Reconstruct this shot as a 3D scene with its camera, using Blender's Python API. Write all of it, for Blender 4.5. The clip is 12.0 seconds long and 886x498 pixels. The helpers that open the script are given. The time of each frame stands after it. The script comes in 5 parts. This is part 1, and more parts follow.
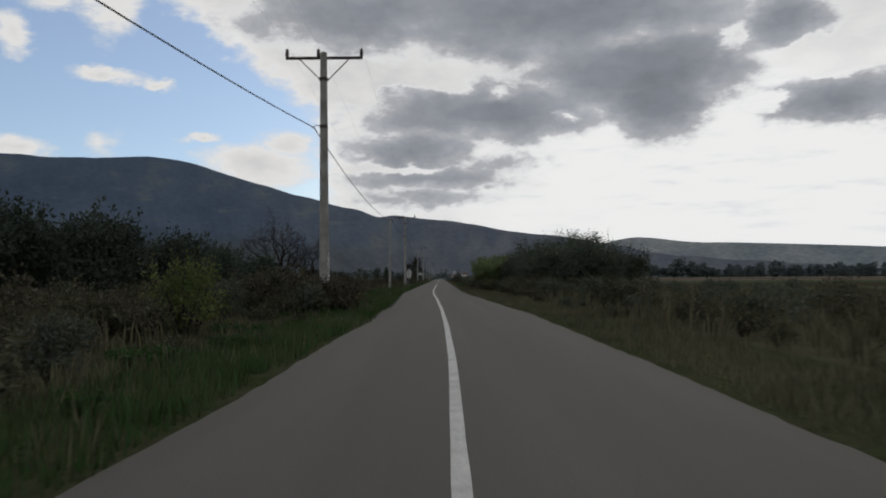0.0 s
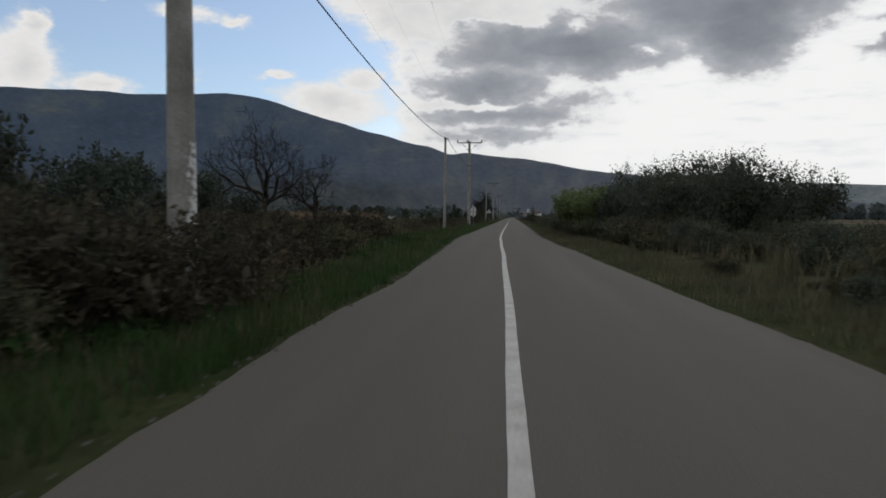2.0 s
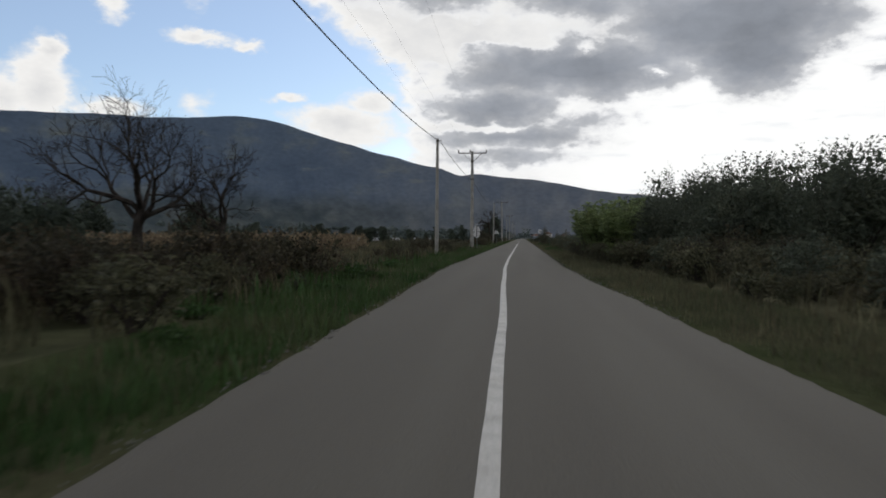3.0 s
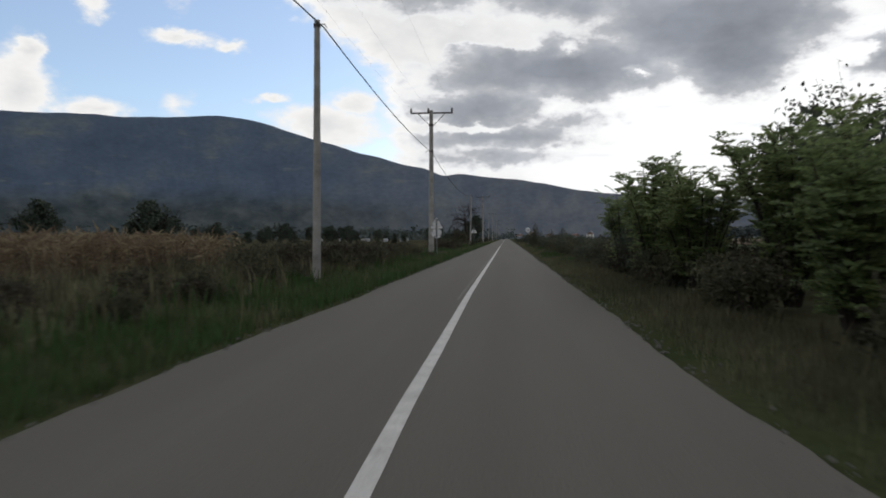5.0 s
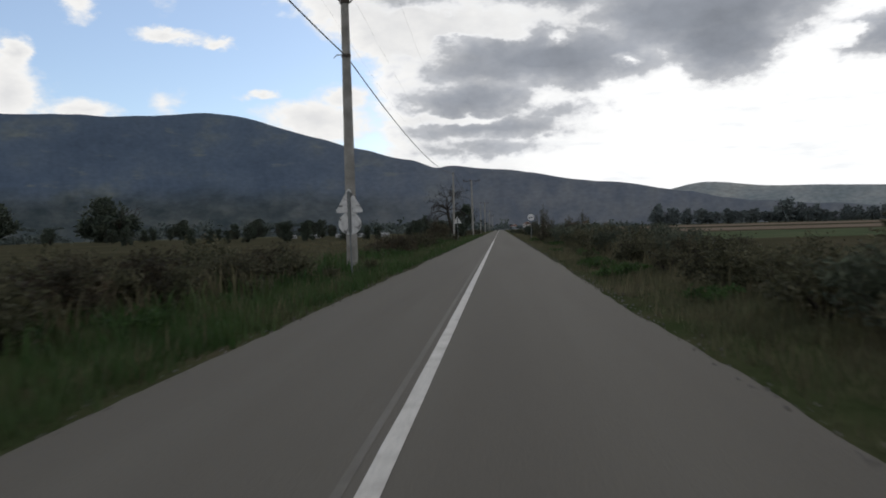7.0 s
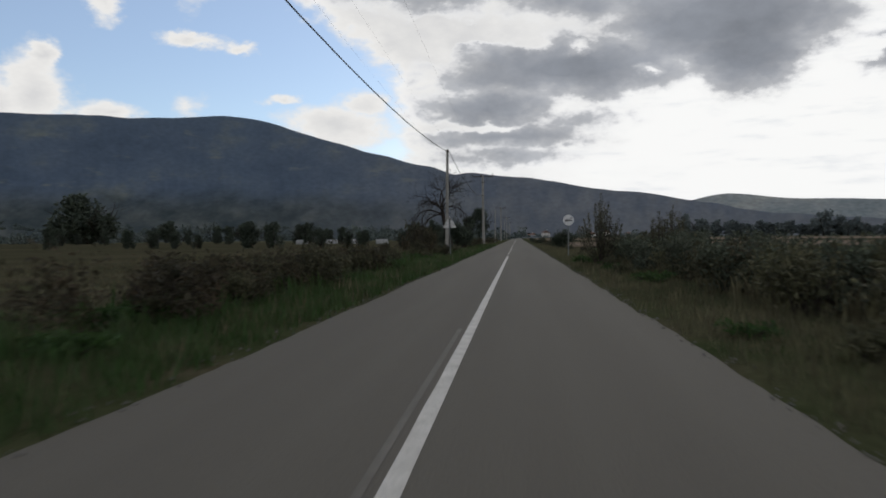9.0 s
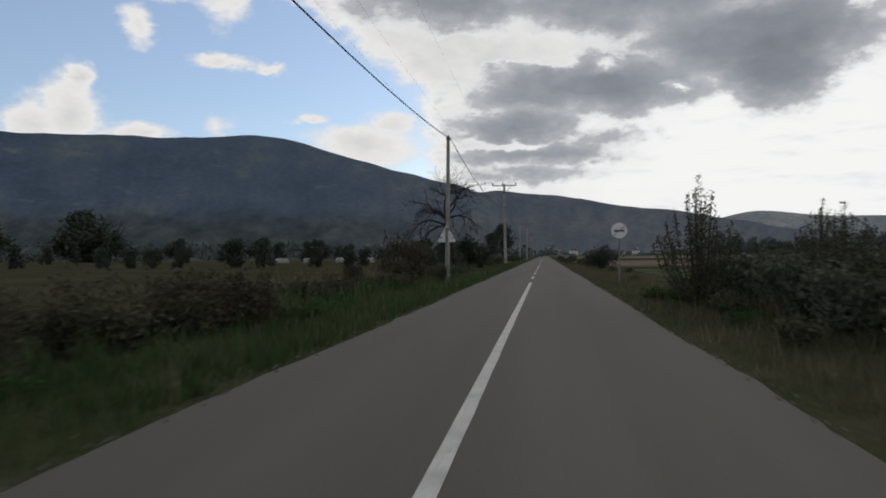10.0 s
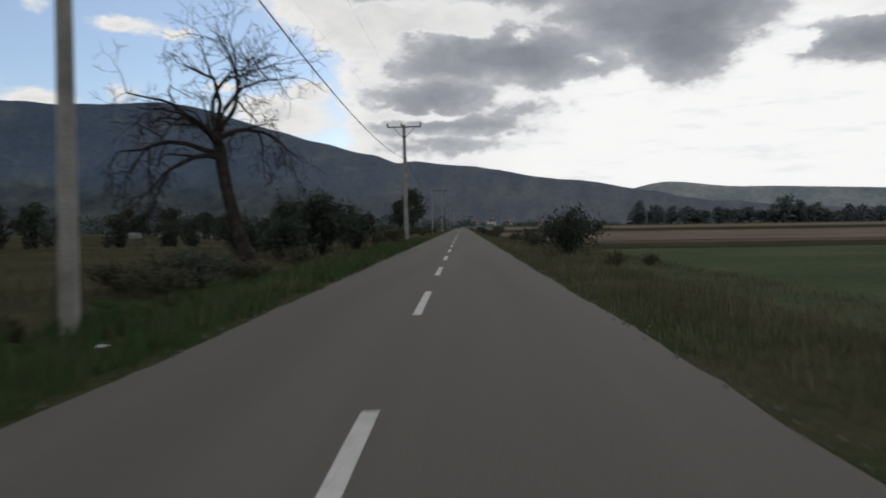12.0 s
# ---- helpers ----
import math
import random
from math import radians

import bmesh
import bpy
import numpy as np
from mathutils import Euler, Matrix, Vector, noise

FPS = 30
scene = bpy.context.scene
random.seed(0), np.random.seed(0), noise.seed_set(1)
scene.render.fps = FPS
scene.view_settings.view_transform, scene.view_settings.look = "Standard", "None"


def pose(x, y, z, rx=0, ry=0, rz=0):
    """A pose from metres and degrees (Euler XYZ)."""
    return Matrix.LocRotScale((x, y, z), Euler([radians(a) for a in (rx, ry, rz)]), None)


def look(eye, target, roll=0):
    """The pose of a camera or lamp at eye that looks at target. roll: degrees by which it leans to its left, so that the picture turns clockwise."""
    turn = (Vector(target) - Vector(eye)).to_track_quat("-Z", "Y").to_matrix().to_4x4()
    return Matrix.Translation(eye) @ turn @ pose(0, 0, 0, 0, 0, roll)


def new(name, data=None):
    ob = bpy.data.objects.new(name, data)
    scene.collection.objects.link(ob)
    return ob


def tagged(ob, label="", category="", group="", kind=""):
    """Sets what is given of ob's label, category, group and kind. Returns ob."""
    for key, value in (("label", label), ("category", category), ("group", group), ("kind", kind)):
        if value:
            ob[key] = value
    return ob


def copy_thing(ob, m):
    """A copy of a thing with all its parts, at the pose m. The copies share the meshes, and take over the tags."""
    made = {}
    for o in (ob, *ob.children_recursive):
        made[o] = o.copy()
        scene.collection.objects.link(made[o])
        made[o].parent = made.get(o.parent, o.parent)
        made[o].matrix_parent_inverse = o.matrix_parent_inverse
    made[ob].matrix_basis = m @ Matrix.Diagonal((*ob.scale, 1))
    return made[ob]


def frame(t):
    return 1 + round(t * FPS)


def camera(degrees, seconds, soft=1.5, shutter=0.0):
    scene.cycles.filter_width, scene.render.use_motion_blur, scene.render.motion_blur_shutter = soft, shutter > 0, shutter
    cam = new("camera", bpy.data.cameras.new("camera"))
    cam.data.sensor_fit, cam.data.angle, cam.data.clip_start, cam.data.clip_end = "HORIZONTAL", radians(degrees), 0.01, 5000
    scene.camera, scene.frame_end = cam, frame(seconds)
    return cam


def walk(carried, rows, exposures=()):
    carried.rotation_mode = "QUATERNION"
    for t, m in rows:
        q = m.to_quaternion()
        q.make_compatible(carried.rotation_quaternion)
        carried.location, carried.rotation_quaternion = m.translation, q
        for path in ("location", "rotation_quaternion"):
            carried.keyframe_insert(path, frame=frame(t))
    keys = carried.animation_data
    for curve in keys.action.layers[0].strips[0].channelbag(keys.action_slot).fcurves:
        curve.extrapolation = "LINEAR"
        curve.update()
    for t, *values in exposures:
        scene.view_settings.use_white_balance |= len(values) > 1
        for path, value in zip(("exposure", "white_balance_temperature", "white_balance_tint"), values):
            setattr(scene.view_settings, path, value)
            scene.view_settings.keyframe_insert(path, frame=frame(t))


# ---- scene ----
cam = camera(62.09, 12.0, soft=1.8, shutter=0.25)
PATH = [
    (0.0, pose(0.611, 0.000, 1.216, 92.211, 0.364, -0.226)),
    (0.5, pose(0.645, 4.182, 1.216, 90.399, -0.705, 3.288)),
    (1.0, pose(0.658, 8.512, 1.216, 89.575, 0.661, 4.667)),
    (1.5, pose(0.669, 13.045, 1.216, 89.930, 0.144, 6.064)),
    (2.0, pose(0.687, 17.885, 1.216, 87.406, -0.380, 5.340)),
    (2.5, pose(0.716, 23.424, 1.216, 88.380, -0.185, 6.210)),
    (4.5, pose(0.777, 47.543, 1.216, 89.553, 0.017, 5.267)),
    (5.0, pose(0.793, 53.658, 1.216, 89.083, 0.024, 4.915)),
    (5.5, pose(0.801, 59.920, 1.216, 88.623, -1.026, 5.236)),
    (6.0, pose(0.770, 66.306, 1.216, 88.640, -0.705, 4.237)),
    (6.5, pose(0.693, 72.812, 1.216, 88.437, -0.410, 4.584)),
    (7.0, pose(0.638, 79.380, 1.216, 88.493, 1.554, 4.438)),
    (9.0, pose(0.614, 106.303, 1.216, 89.070, 0.458, 5.794)),
    (9.5, pose(0.596, 113.044, 1.216, 88.808, -0.365, 5.539)),
    (10.0, pose(0.608, 119.852, 1.216, 90.485, 0.464, 7.872)),
    (10.5, pose(0.602, 126.665, 1.216, 89.523, -0.369, 7.900)),
    (11.0, pose(0.581, 133.740, 1.216, 89.537, 0.426, 5.590)),
    (11.5, pose(0.563, 140.256, 1.216, 89.102, 1.951, 6.077)),
    (12.0, pose(0.623, 147.201, 1.216, 88.193, 0.895, 1.515)),
]
walk(cam, PATH, [(0.0, -0.31, 6560, 10), (0.6, -0.28, 6560, 10), (2.0, -0.22, 6550, 10), (2.6, -0.06, 6550, 10), (4.5, 0.0, 6530, 10), (7.0, 0.0, 6530, 10), (9.0, -0.14, 6560, 10), (9.5, -0.2, 6560, 10), (12.0, -0.16, 6560, 10)])

# ---- world: afternoon sky with broken cloud, sun behind it ----
SUN_AZ, SUN_EL = 20.0, 27.0
world = bpy.data.worlds.new("sky")
scene.world = world
world.use_nodes = True
WT = world.node_tree
WT.nodes.clear()


def wn(kind, **sets):
    n = WT.nodes.new(kind)
    for k, v in sets.items():
        if k == "operation":
            n.operation = v
        elif k == "data_type":
            n.data_type = v
    return n


def plug(n, i, v):
    if isinstance(v, (int, float, tuple)):
        n.inputs[i].default_value = v
    else:
        WT.links.new(v, n.inputs[i])


def wm(op, a, b=0.0, c=None):
    n = wn("ShaderNodeMath", operation=op)
    plug(n, 0, a)
    plug(n, 1, b)
    if c is not None:
        plug(n, 2, c)
    return n.outputs[0]


def wv(op, a, b=(0, 0, 0), out=0):
    n = wn("ShaderNodeVectorMath", operation=op)
    plug(n, 0, a)
    plug(n, 1, b)
    return n.outputs[out]


def wramp(a, stops):
    n = wn("ShaderNodeValToRGB")
    el = n.color_ramp.elements
    while len(el) < len(stops):
        el.new(0.5)
    for e, (p, c) in zip(el, stops):
        e.position, e.color = p, (*c, 1)
    plug(n, 0, a)
    return n.outputs[0]


def wsmooth(a, lo, hi):
    n = wn("ShaderNodeMapRange")
    n.interpolation_type = "SMOOTHSTEP"
    plug(n, 0, a)
    plug(n, 1, lo)
    plug(n, 2, hi)
    return n.outputs[0]


def wmix(f, a, b):
    n = wn("ShaderNodeMix", data_type="RGBA")
    plug(n, 0, f)
    for i, v in ((6, a), (7, b)):
        plug(n, i, v)
    return n.outputs[2]


def wnoise(vec, scale, detail, rough=0.55):
    n = wn("ShaderNodeTexNoise")
    plug(n, "Vector", vec)
    n.inputs["Scale"].default_value, n.inputs["Detail"].default_value = scale, detail
    n.inputs["Roughness"].default_value = rough
    return n


coord = wn("ShaderNodeTexCoord").outputs["Generated"]
sep = wn("ShaderNodeSeparateXYZ")
plug(sep, 0, coord)
az = wm("MULTIPLY", wm("ARCTAN2", sep.outputs[0], sep.outputs[1]), 57.2958)
el = wm("MULTIPLY", wm("ARCSINE", sep.outputs[2]), 57.2958)
comb = wn("ShaderNodeCombineXYZ")
plug(comb, 0, az)
plug(comb, 1, el)
flat = comb.outputs[0]
stretched = wv("MULTIPLY", flat, (1.0, 1.75, 1.0))
half = (0.5, 0.5, 0.5)
sway = wv("MULTIPLY", wv("SUBTRACT", wnoise(stretched, 0.2, 4).outputs["Color"], half), (3.6, 1.5, 0.0))
curl = wv("MULTIPLY", wv("SUBTRACT", wnoise(wv("ADD", stretched, (13.0, 5.0, 0.0)), 0.9, 5, 0.6).outputs["Color"], half), (1.7, 0.95, 0.0))
warped = wv("ADD", wv("ADD", flat, sway), curl)
billow = wm("SUBTRACT", wnoise(stretched, 0.19, 10, 0.57).outputs["Fac"], 0.5)
lumps = wm("SUBTRACT", wnoise(wv("ADD", stretched, (31.0, 7.0, 0.0)), 0.42, 9, 0.6).outputs["Fac"], 0.5)


def cloud_field(blobs, blend=0.2):
    """How deep a direction lies in a bank of clouds: azimuth, elevation, half width, half height in degrees, depth."""
    total = None
    for a, e, w, h, k in blobs:
        v = wv("MULTIPLY", wv("SUBTRACT", warped, (a, e, 0.0)), (1 / w, 1 / h, 0.0))
        d = wm("MULTIPLY", wm("SUBTRACT", 1.0, wv("LENGTH", v, out=1)), k)
        total = d if total is None else wm("SMOOTH_MAX", total, d, blend)
    return total


# the deck with its hanging lobe, and the flat clouds below it
DARK_CLOUDS = [(9.9, 20.3, 18.5, 5.0, 1.5), (15.3, 15.4, 10.4, 3.6, 1.5), (16.5, 12.9, 4.9, 3.5, 1.35), (-6.0, 20.1, 9.0, 3.6, 1.15), (3.7, 12.6, 11.8, 2.6, 1.3), (-2.1, 9.8, 6.2, 1.7, 1.0),
               (-0.3, 7.7, 7.4, 1.25, 0.85), (-1.5, 6.2, 6.0, 1.05, 0.6), (28.6, 11.9, 5.8, 2.1, 1.2), (25.4, 17.9, 3.9, 2.5, 1.15), (33.5, 11.8, 5.0, 2.3, 1.25), (-14.2, 18.5, 3.4, 1.5, 0.35), (4.5, 8.9, 4.4, 0.8, 0.42)]
# where the light breaks through them
GAPS = [(22.2, 16.8, 1.5, 1.3, 0.55), (28.5, 15.0, 3.5, 1.6, 1.1), (24.3, 12.2, 1.9, 0.85, 0.9), (10.0, 12.3, 1.1, 0.6, 0.6), (4.6, 14.0, 1.3, 0.55, 0.5), (-2.7, 15.2, 4.3, 0.75, 0.8),
        (-6.4, 15.0, 2.0, 1.8, 0.9), (1.0, 14.6, 1.8, 0.65, 0.6), (-3.9, 8.5, 5.0, 0.5, 0.55), (15.0, 17.9, 4.2, 1.1, 0.3)]
WHITE_CLOUDS = [(-30.7, 16.2, 1.5, 1.4, 0.8), (-24.6, 14.3, 2.7, 0.6, 0.8), (-20.8, 13.9, 1.15, 0.45, 0.65), (-30.3, 9.0, 2.4, 0.9, 0.8), (-25.0, 9.7, 0.9, 0.7, 0.25), (-17.9, 10.4, 1.3, 0.35, 0.6),
                (-13.8, 8.5, 4.6, 1.9, 0.95), (-24.1, 18.9, 1.9, 2.0, 0.6), (-27.3, 18.7, 2.0, 0.6, 0.5), (-11.7, 10.2, 2.3, 0.95, 0.8), (-34.8, 10.0, 2.6, 2.8, 0.95), (-33.9, 12.4, 1.3, 1.0, 0.85), (-37.0, 9.0, 2.5, 2.2, 0.9)]
outside = wm("MAXIMUM", wsmooth(el, 22.0, 32.0), wsmooth(wm("ABSOLUTE", az), 42.0, 56.0))
gaps = wm("MAXIMUM", cloud_field(GAPS, 0.05), 0.0)
deep = wm("ADD", wm("ADD", cloud_field(DARK_CLOUDS), wm("MULTIPLY", billow, 0.9)), wm("MULTIPLY", lumps, 0.95))
deep = wm("SUBTRACT", deep, wm("MULTIPLY", gaps, 1.15))
# the white bank behind them ends along a slanting front in the west
wsep = wn("ShaderNodeSeparateXYZ")
plug(wsep, 0, warped)
front = wm("ADD", wsep.outputs[0], wm("MULTIPLY", wm("MAXIMUM", wm("SUBTRACT", wsep.outputs[1], 12.0), 0.0), 1.42))
bank = wm("SUBTRACT", wm("MINIMUM", wm("MULTIPLY", wm("ADD", front, 9.3), 0.24), 0.85), wm("MULTIPLY", outside, 2.5))
thin = wm("ADD", wm("SMOOTH_MAX", cloud_field(WHITE_CLOUDS), bank, 0.15), wm("ADD", wm("MULTIPLY", billow, 0.9), wm("MULTIPLY", lumps, 1.0)))

# the clouds overhead and behind, in the same broken weather
high = wm("SUBTRACT", wnoise(wv("MULTIPLY", coord, (1.0, 1.0, 2.0)), 2.2, 8, 0.6).outputs["Fac"], 0.47)
high = wm("SUBTRACT", wm("MULTIPLY", high, 3.4), wm("MULTIPLY", wm("SUBTRACT", 1.0, outside), 4.0))
deep = wm("MAXIMUM", deep, high)

sky = wn("ShaderNodeTexSky")
sky.sky_type = "NISHITA"
sky.sun_disc = False
sky.sun_elevation, sky.sun_rotation = radians(SUN_EL), radians(SUN_AZ)
sky.altitude, sky.air_density, sky.dust_density, sky.ozone_density = 300, 1.0, 0.6, 1.5
blue = wmix(0.2, wv("MULTIPLY", sky.outputs[0], (1.15, 1.25, 1.38)), (7.2, 7.6, 7.9, 1))

# milky veil in front of the sun
veil_d = wv("LENGTH", wv("MULTIPLY", wv("SUBTRACT", flat, (22.0, 6.0, 0.0)), (1 / 34.0, 1 / 15.0, 0.0)), out=1)
veil = wm("MULTIPLY", wsmooth(wm("ADD", veil_d, wm("MULTIPLY", billow, 0.5)), 1.05, 0.35), 0.95)
streak = wm("SUBTRACT", wnoise(wv("MULTIPLY", flat, (0.5, 3.0, 1.0)), 0.3, 7, 0.6).outputs["Fac"], 0.5)
veil_colour = wmix(wsmooth(streak, 0.02, 0.2), (10.5, 10.6, 10.6, 1), (9.2, 9.45, 9.7, 1))
lit = wv("MULTIPLY", wramp(thin, [(0.0, (0.9, 0.91, 0.92)), (0.3, (0.99, 0.985, 0.97)), (0.62, (0.9, 0.9, 0.895)), (1.0, (0.8, 0.805, 0.815))]), (9.4, 9.4, 9.4))
colour = wmix(wsmooth(thin, -0.22, 0.42), blue, lit)
colour = wmix(veil, colour, veil_colour)
grey = wramp(deep, [(0.0, (1.0, 1.0, 0.985)), (0.12, (0.84, 0.84, 0.845)), (0.3, (0.52, 0.53, 0.55)), (0.6, (0.375, 0.392, 0.425)), (1.0, (0.29, 0.31, 0.346))])
mottled = wm("ADD", 1.0, wm("ADD", wm("MULTIPLY", wm("SUBTRACT", wnoise(stretched, 0.14, 7, 0.55).outputs["Fac"], 0.48), 0.75), wm("MULTIPLY", lumps, 0.35)))
grey = wv("SCALE", wv("MULTIPLY", grey, (9.45, 9.6, 9.85)))
plug(grey.node, 3, mottled)
# Unseen clouds at the sides and behind whitened, added as fill light
grey = wmix(wm("MULTIPLY", wsmooth(wm("ABSOLUTE", az), 60.0, 115.0), 0.85), grey, (9.6, 9.45, 9.2, 1))
colour = wmix(wsmooth(deep, -0.2, 0.3), colour, grey)
back = wn("ShaderNodeBackground")
plug(back, 0, colour)
back.inputs[1].default_value = 0.1
out = wn("ShaderNodeOutputWorld")
WT.links.new(back.outputs[0], out.inputs[0])

sun = new("sun", bpy.data.lights.new("sun", "SUN"))
sun.data.energy, sun.data.angle, sun.data.color = 0.5, radians(25), (1.0, 0.95, 0.87)
sa, se = radians(SUN_AZ), radians(SUN_EL)
sun.matrix_world = look((math.sin(sa) * math.cos(se) * 90, math.cos(sa) * math.cos(se) * 90, math.sin(se) * 90), (0, 0, 0))
scene.view_settings.exposure = 0.0


# ---- materials ----
def ring_coords(nt, co, centre):
    """Bearings and heights from mid camera path, in metres on a ring 3 km out, to fit patterns to its view."""
    for op, value in (("SUBTRACT", centre), ("NORMALIZE", None), ("MULTIPLY", (3000.0, 3000.0, 3000.0))):
        n = nt.nodes.new("ShaderNodeVectorMath")
        n.operation = op
        if value:
            n.inputs[1].default_value = value
        nt.links.new(co, n.inputs[0])
        co = n.outputs[0]
    return co


def material(name, colours, scale=4.0, rough=0.85, bump=0.0, bump_scale=None, fine=None, metal=0.0, island=0.0, translucent=0.0, objrand=0.0, detail=5.0, stretch=None, around=None, grainy=0.22):
    """Noise between two or three base colours at one scale, broken by a finer grain; relief from the grain."""
    m = bpy.data.materials.new(name)
    m.use_nodes = True
    nt = m.node_tree
    nodes, links = nt.nodes, nt.links
    bsdf = nodes["Principled BSDF"]
    bsdf.inputs["Roughness"].default_value, bsdf.inputs["Metallic"].default_value = rough, metal
    bsdf.inputs["Specular IOR Level"].default_value = 0.3 if rough < 0.85 else 0.08 if rough < 0.95 else 0.0
    co = nodes.new("ShaderNodeTexCoord").outputs["Object"]
    if around:
        co = ring_coords(nt, co, around)
    if stretch:
        mp = nodes.new("ShaderNodeVectorMath")
        mp.operation = "MULTIPLY"
        mp.inputs[1].default_value = stretch
        links.new(co, mp.inputs[0])
        co = mp.outputs[0]
    noi = nodes.new("ShaderNodeTexNoise")
    noi.inputs["Scale"].default_value, noi.inputs["Detail"].default_value = scale, detail
    links.new(co, noi.inputs["Vector"])
    ramp = nodes.new("ShaderNodeValToRGB")
    els = ramp.color_ramp.elements
    while len(els) < len(colours):
        els.new(0.5)
    for i, (e, c) in enumerate(zip(els, colours)):
        e.position, e.color = 0.3 + 0.4 * i / max(1, len(colours) - 1), (*c, 1)
    links.new(noi.outputs["Fac"], ramp.inputs[0])
    col = ramp.outputs[0]
    grain = nodes.new("ShaderNodeTexNoise")
    grain.inputs["Scale"].default_value, grain.inputs["Detail"].default_value = fine or scale * 14, 4
    links.new(co, grain.inputs["Vector"])
    hsv = nodes.new("ShaderNodeHueSaturation")
    links.new(col, hsv.inputs["Color"])
    val = nodes.new("ShaderNodeMapRange")
    links.new(grain.outputs["Fac"], val.inputs[0])
    val.inputs[1].default_value, val.inputs[2].default_value, val.inputs[3].default_value, val.inputs[4].default_value = 0.25, 0.75, 1 - grainy, 1 + grainy
    value = val.outputs[0]
    for amount, kind in ((island, "island"), (objrand, "object")):
        if amount:
            src = nodes.new("ShaderNodeNewGeometry").outputs["Random Per Island"] if kind == "island" else nodes.new("ShaderNodeObjectInfo").outputs["Random"]
            mr = nodes.new("ShaderNodeMapRange")
            links.new(src, mr.inputs[0])
            mr.inputs[3].default_value, mr.inputs[4].default_value = 1 - amount, 1 + amount
            mul = nodes.new("ShaderNodeMath")
            mul.operation = "MULTIPLY"
            links.new(value, mul.inputs[0])
            links.new(mr.outputs[0], mul.inputs[1])
            value = mul.outputs[0]
            hue = nodes.new("ShaderNodeMapRange")
            links.new(src, hue.inputs[0])
            hue.inputs[3].default_value, hue.inputs[4].default_value = 0.5 - amount * 0.06, 0.5 + amount * 0.06
            links.new(hue.outputs[0], hsv.inputs["Hue"])
    links.new(value, hsv.inputs["Value"])
    links.new(hsv.outputs[0], bsdf.inputs["Base Color"])
    if bump:
        b = nodes.new("ShaderNodeBump")
        b.inputs["Strength"].default_value, b.inputs["Distance"].default_value = 0.7, bump
        if bump_scale:
            g2 = nodes.new("ShaderNodeTexNoise")
            g2.inputs["Scale"].default_value, g2.inputs["Detail"].default_value = bump_scale, 5
            links.new(co, g2.inputs["Vector"])
            links.new(g2.outputs["Fac"], b.inputs["Height"])
        else:
            links.new(grain.outputs["Fac"], b.inputs["Height"])
        links.new(b.outputs[0], bsdf.inputs["Normal"])
    if translucent:
        tr = nodes.new("ShaderNodeBsdfTranslucent")
        links.new(hsv.outputs[0], tr.inputs["Color"])
        mix = nodes.new("ShaderNodeMixShader")
        mix.inputs[0].default_value = translucent
        links.new(bsdf.outputs[0], mix.inputs[1])
        links.new(tr.outputs[0], mix.inputs[2])
        links.new(mix.outputs[0], nodes["Material Output"].inputs[0])
    return m


M_ASPHALT = material("asphalt", [(0.088, 0.0795, 0.066), (0.096, 0.087, 0.072), (0.106, 0.097, 0.081)], 0.45, 0.86, 0.004, 160.0, fine=60.0)
tracks = M_ASPHALT.node_tree
tracks.nodes["Principled BSDF"].inputs["Specular IOR Level"].default_value = 0.12
noi = [n for n in tracks.nodes if n.bl_idname == "ShaderNodeTexNoise"][0]
squash = tracks.nodes.new("ShaderNodeVectorMath")
squash.operation = "MULTIPLY"
squash.inputs[1].default_value = (2.4, 0.1, 1.0)
tracks.links.new([n for n in tracks.nodes if n.bl_idname == "ShaderNodeTexCoord"][0].outputs["Object"], squash.inputs[0])
tracks.links.new(squash.outputs[0], noi.inputs["Vector"])
M_PATCH = material("asphalt_crumbs", [(0.09, 0.085, 0.078), (0.14, 0.13, 0.12)], 2.0, 0.95, 0.01, 60.0)
M_PAINT = material("road_paint", [(0.33, 0.31, 0.278), (0.42, 0.4, 0.362), (0.48, 0.46, 0.42)], 3.0, 0.7, 0.002, 90.0, fine=35.0)
M_OLDPAINT = material("worn_paint", [(0.09, 0.081, 0.067), (0.098, 0.089, 0.074), (0.113, 0.103, 0.088)], 0.9, 0.8)
M_GROUND = material("ground", [(0.045, 0.054, 0.027), (0.069, 0.066, 0.039), (0.093, 0.084, 0.054)], 0.06, 0.95, 0.08, 3.0, fine=1.7)
M_VERGE = material("verge_soil", [(0.02916, 0.03888, 0.01652), (0.04374, 0.04763, 0.0243), (0.06026, 0.05443, 0.03305)], 0.5, 0.95, 0.05, 9.0, fine=11.0)
M_MEADOW = material("meadow", [(0.03772, 0.03772, 0.02214), (0.0492, 0.04674, 0.0287), (0.0656, 0.0574, 0.03772)], 0.12, 0.95, 0.06, 5.0, fine=4.0)
M_GREENFIELD = material("green_field", [(0.05499, 0.06915, 0.03875), (0.06552, 0.0815, 0.04521), (0.08775, 0.09384, 0.05597)], 0.15, 0.95, 0.05, 6.0, fine=5.0)
M_STUBBLE = material("stubble", [(0.1196, 0.09387, 0.07163), (0.1495, 0.1176, 0.09015), (0.1794, 0.1425, 0.1111)], 0.1, 0.95, 0.06, 6.0, fine=4.0)
M_TILLED = material("tilled_soil", [(0.078, 0.0598, 0.0442), (0.104, 0.0806, 0.0598), (0.13, 0.104, 0.078)], 0.1, 0.95, 0.08, 4.0, fine=4.0)
M_GRASS = material("grass_blades", [(0.02407, 0.05171, 0.01214), (0.03902, 0.07052, 0.01995), (0.0714, 0.08181, 0.03469)], 0.35, 0.8, island=0.35, translucent=0.3)
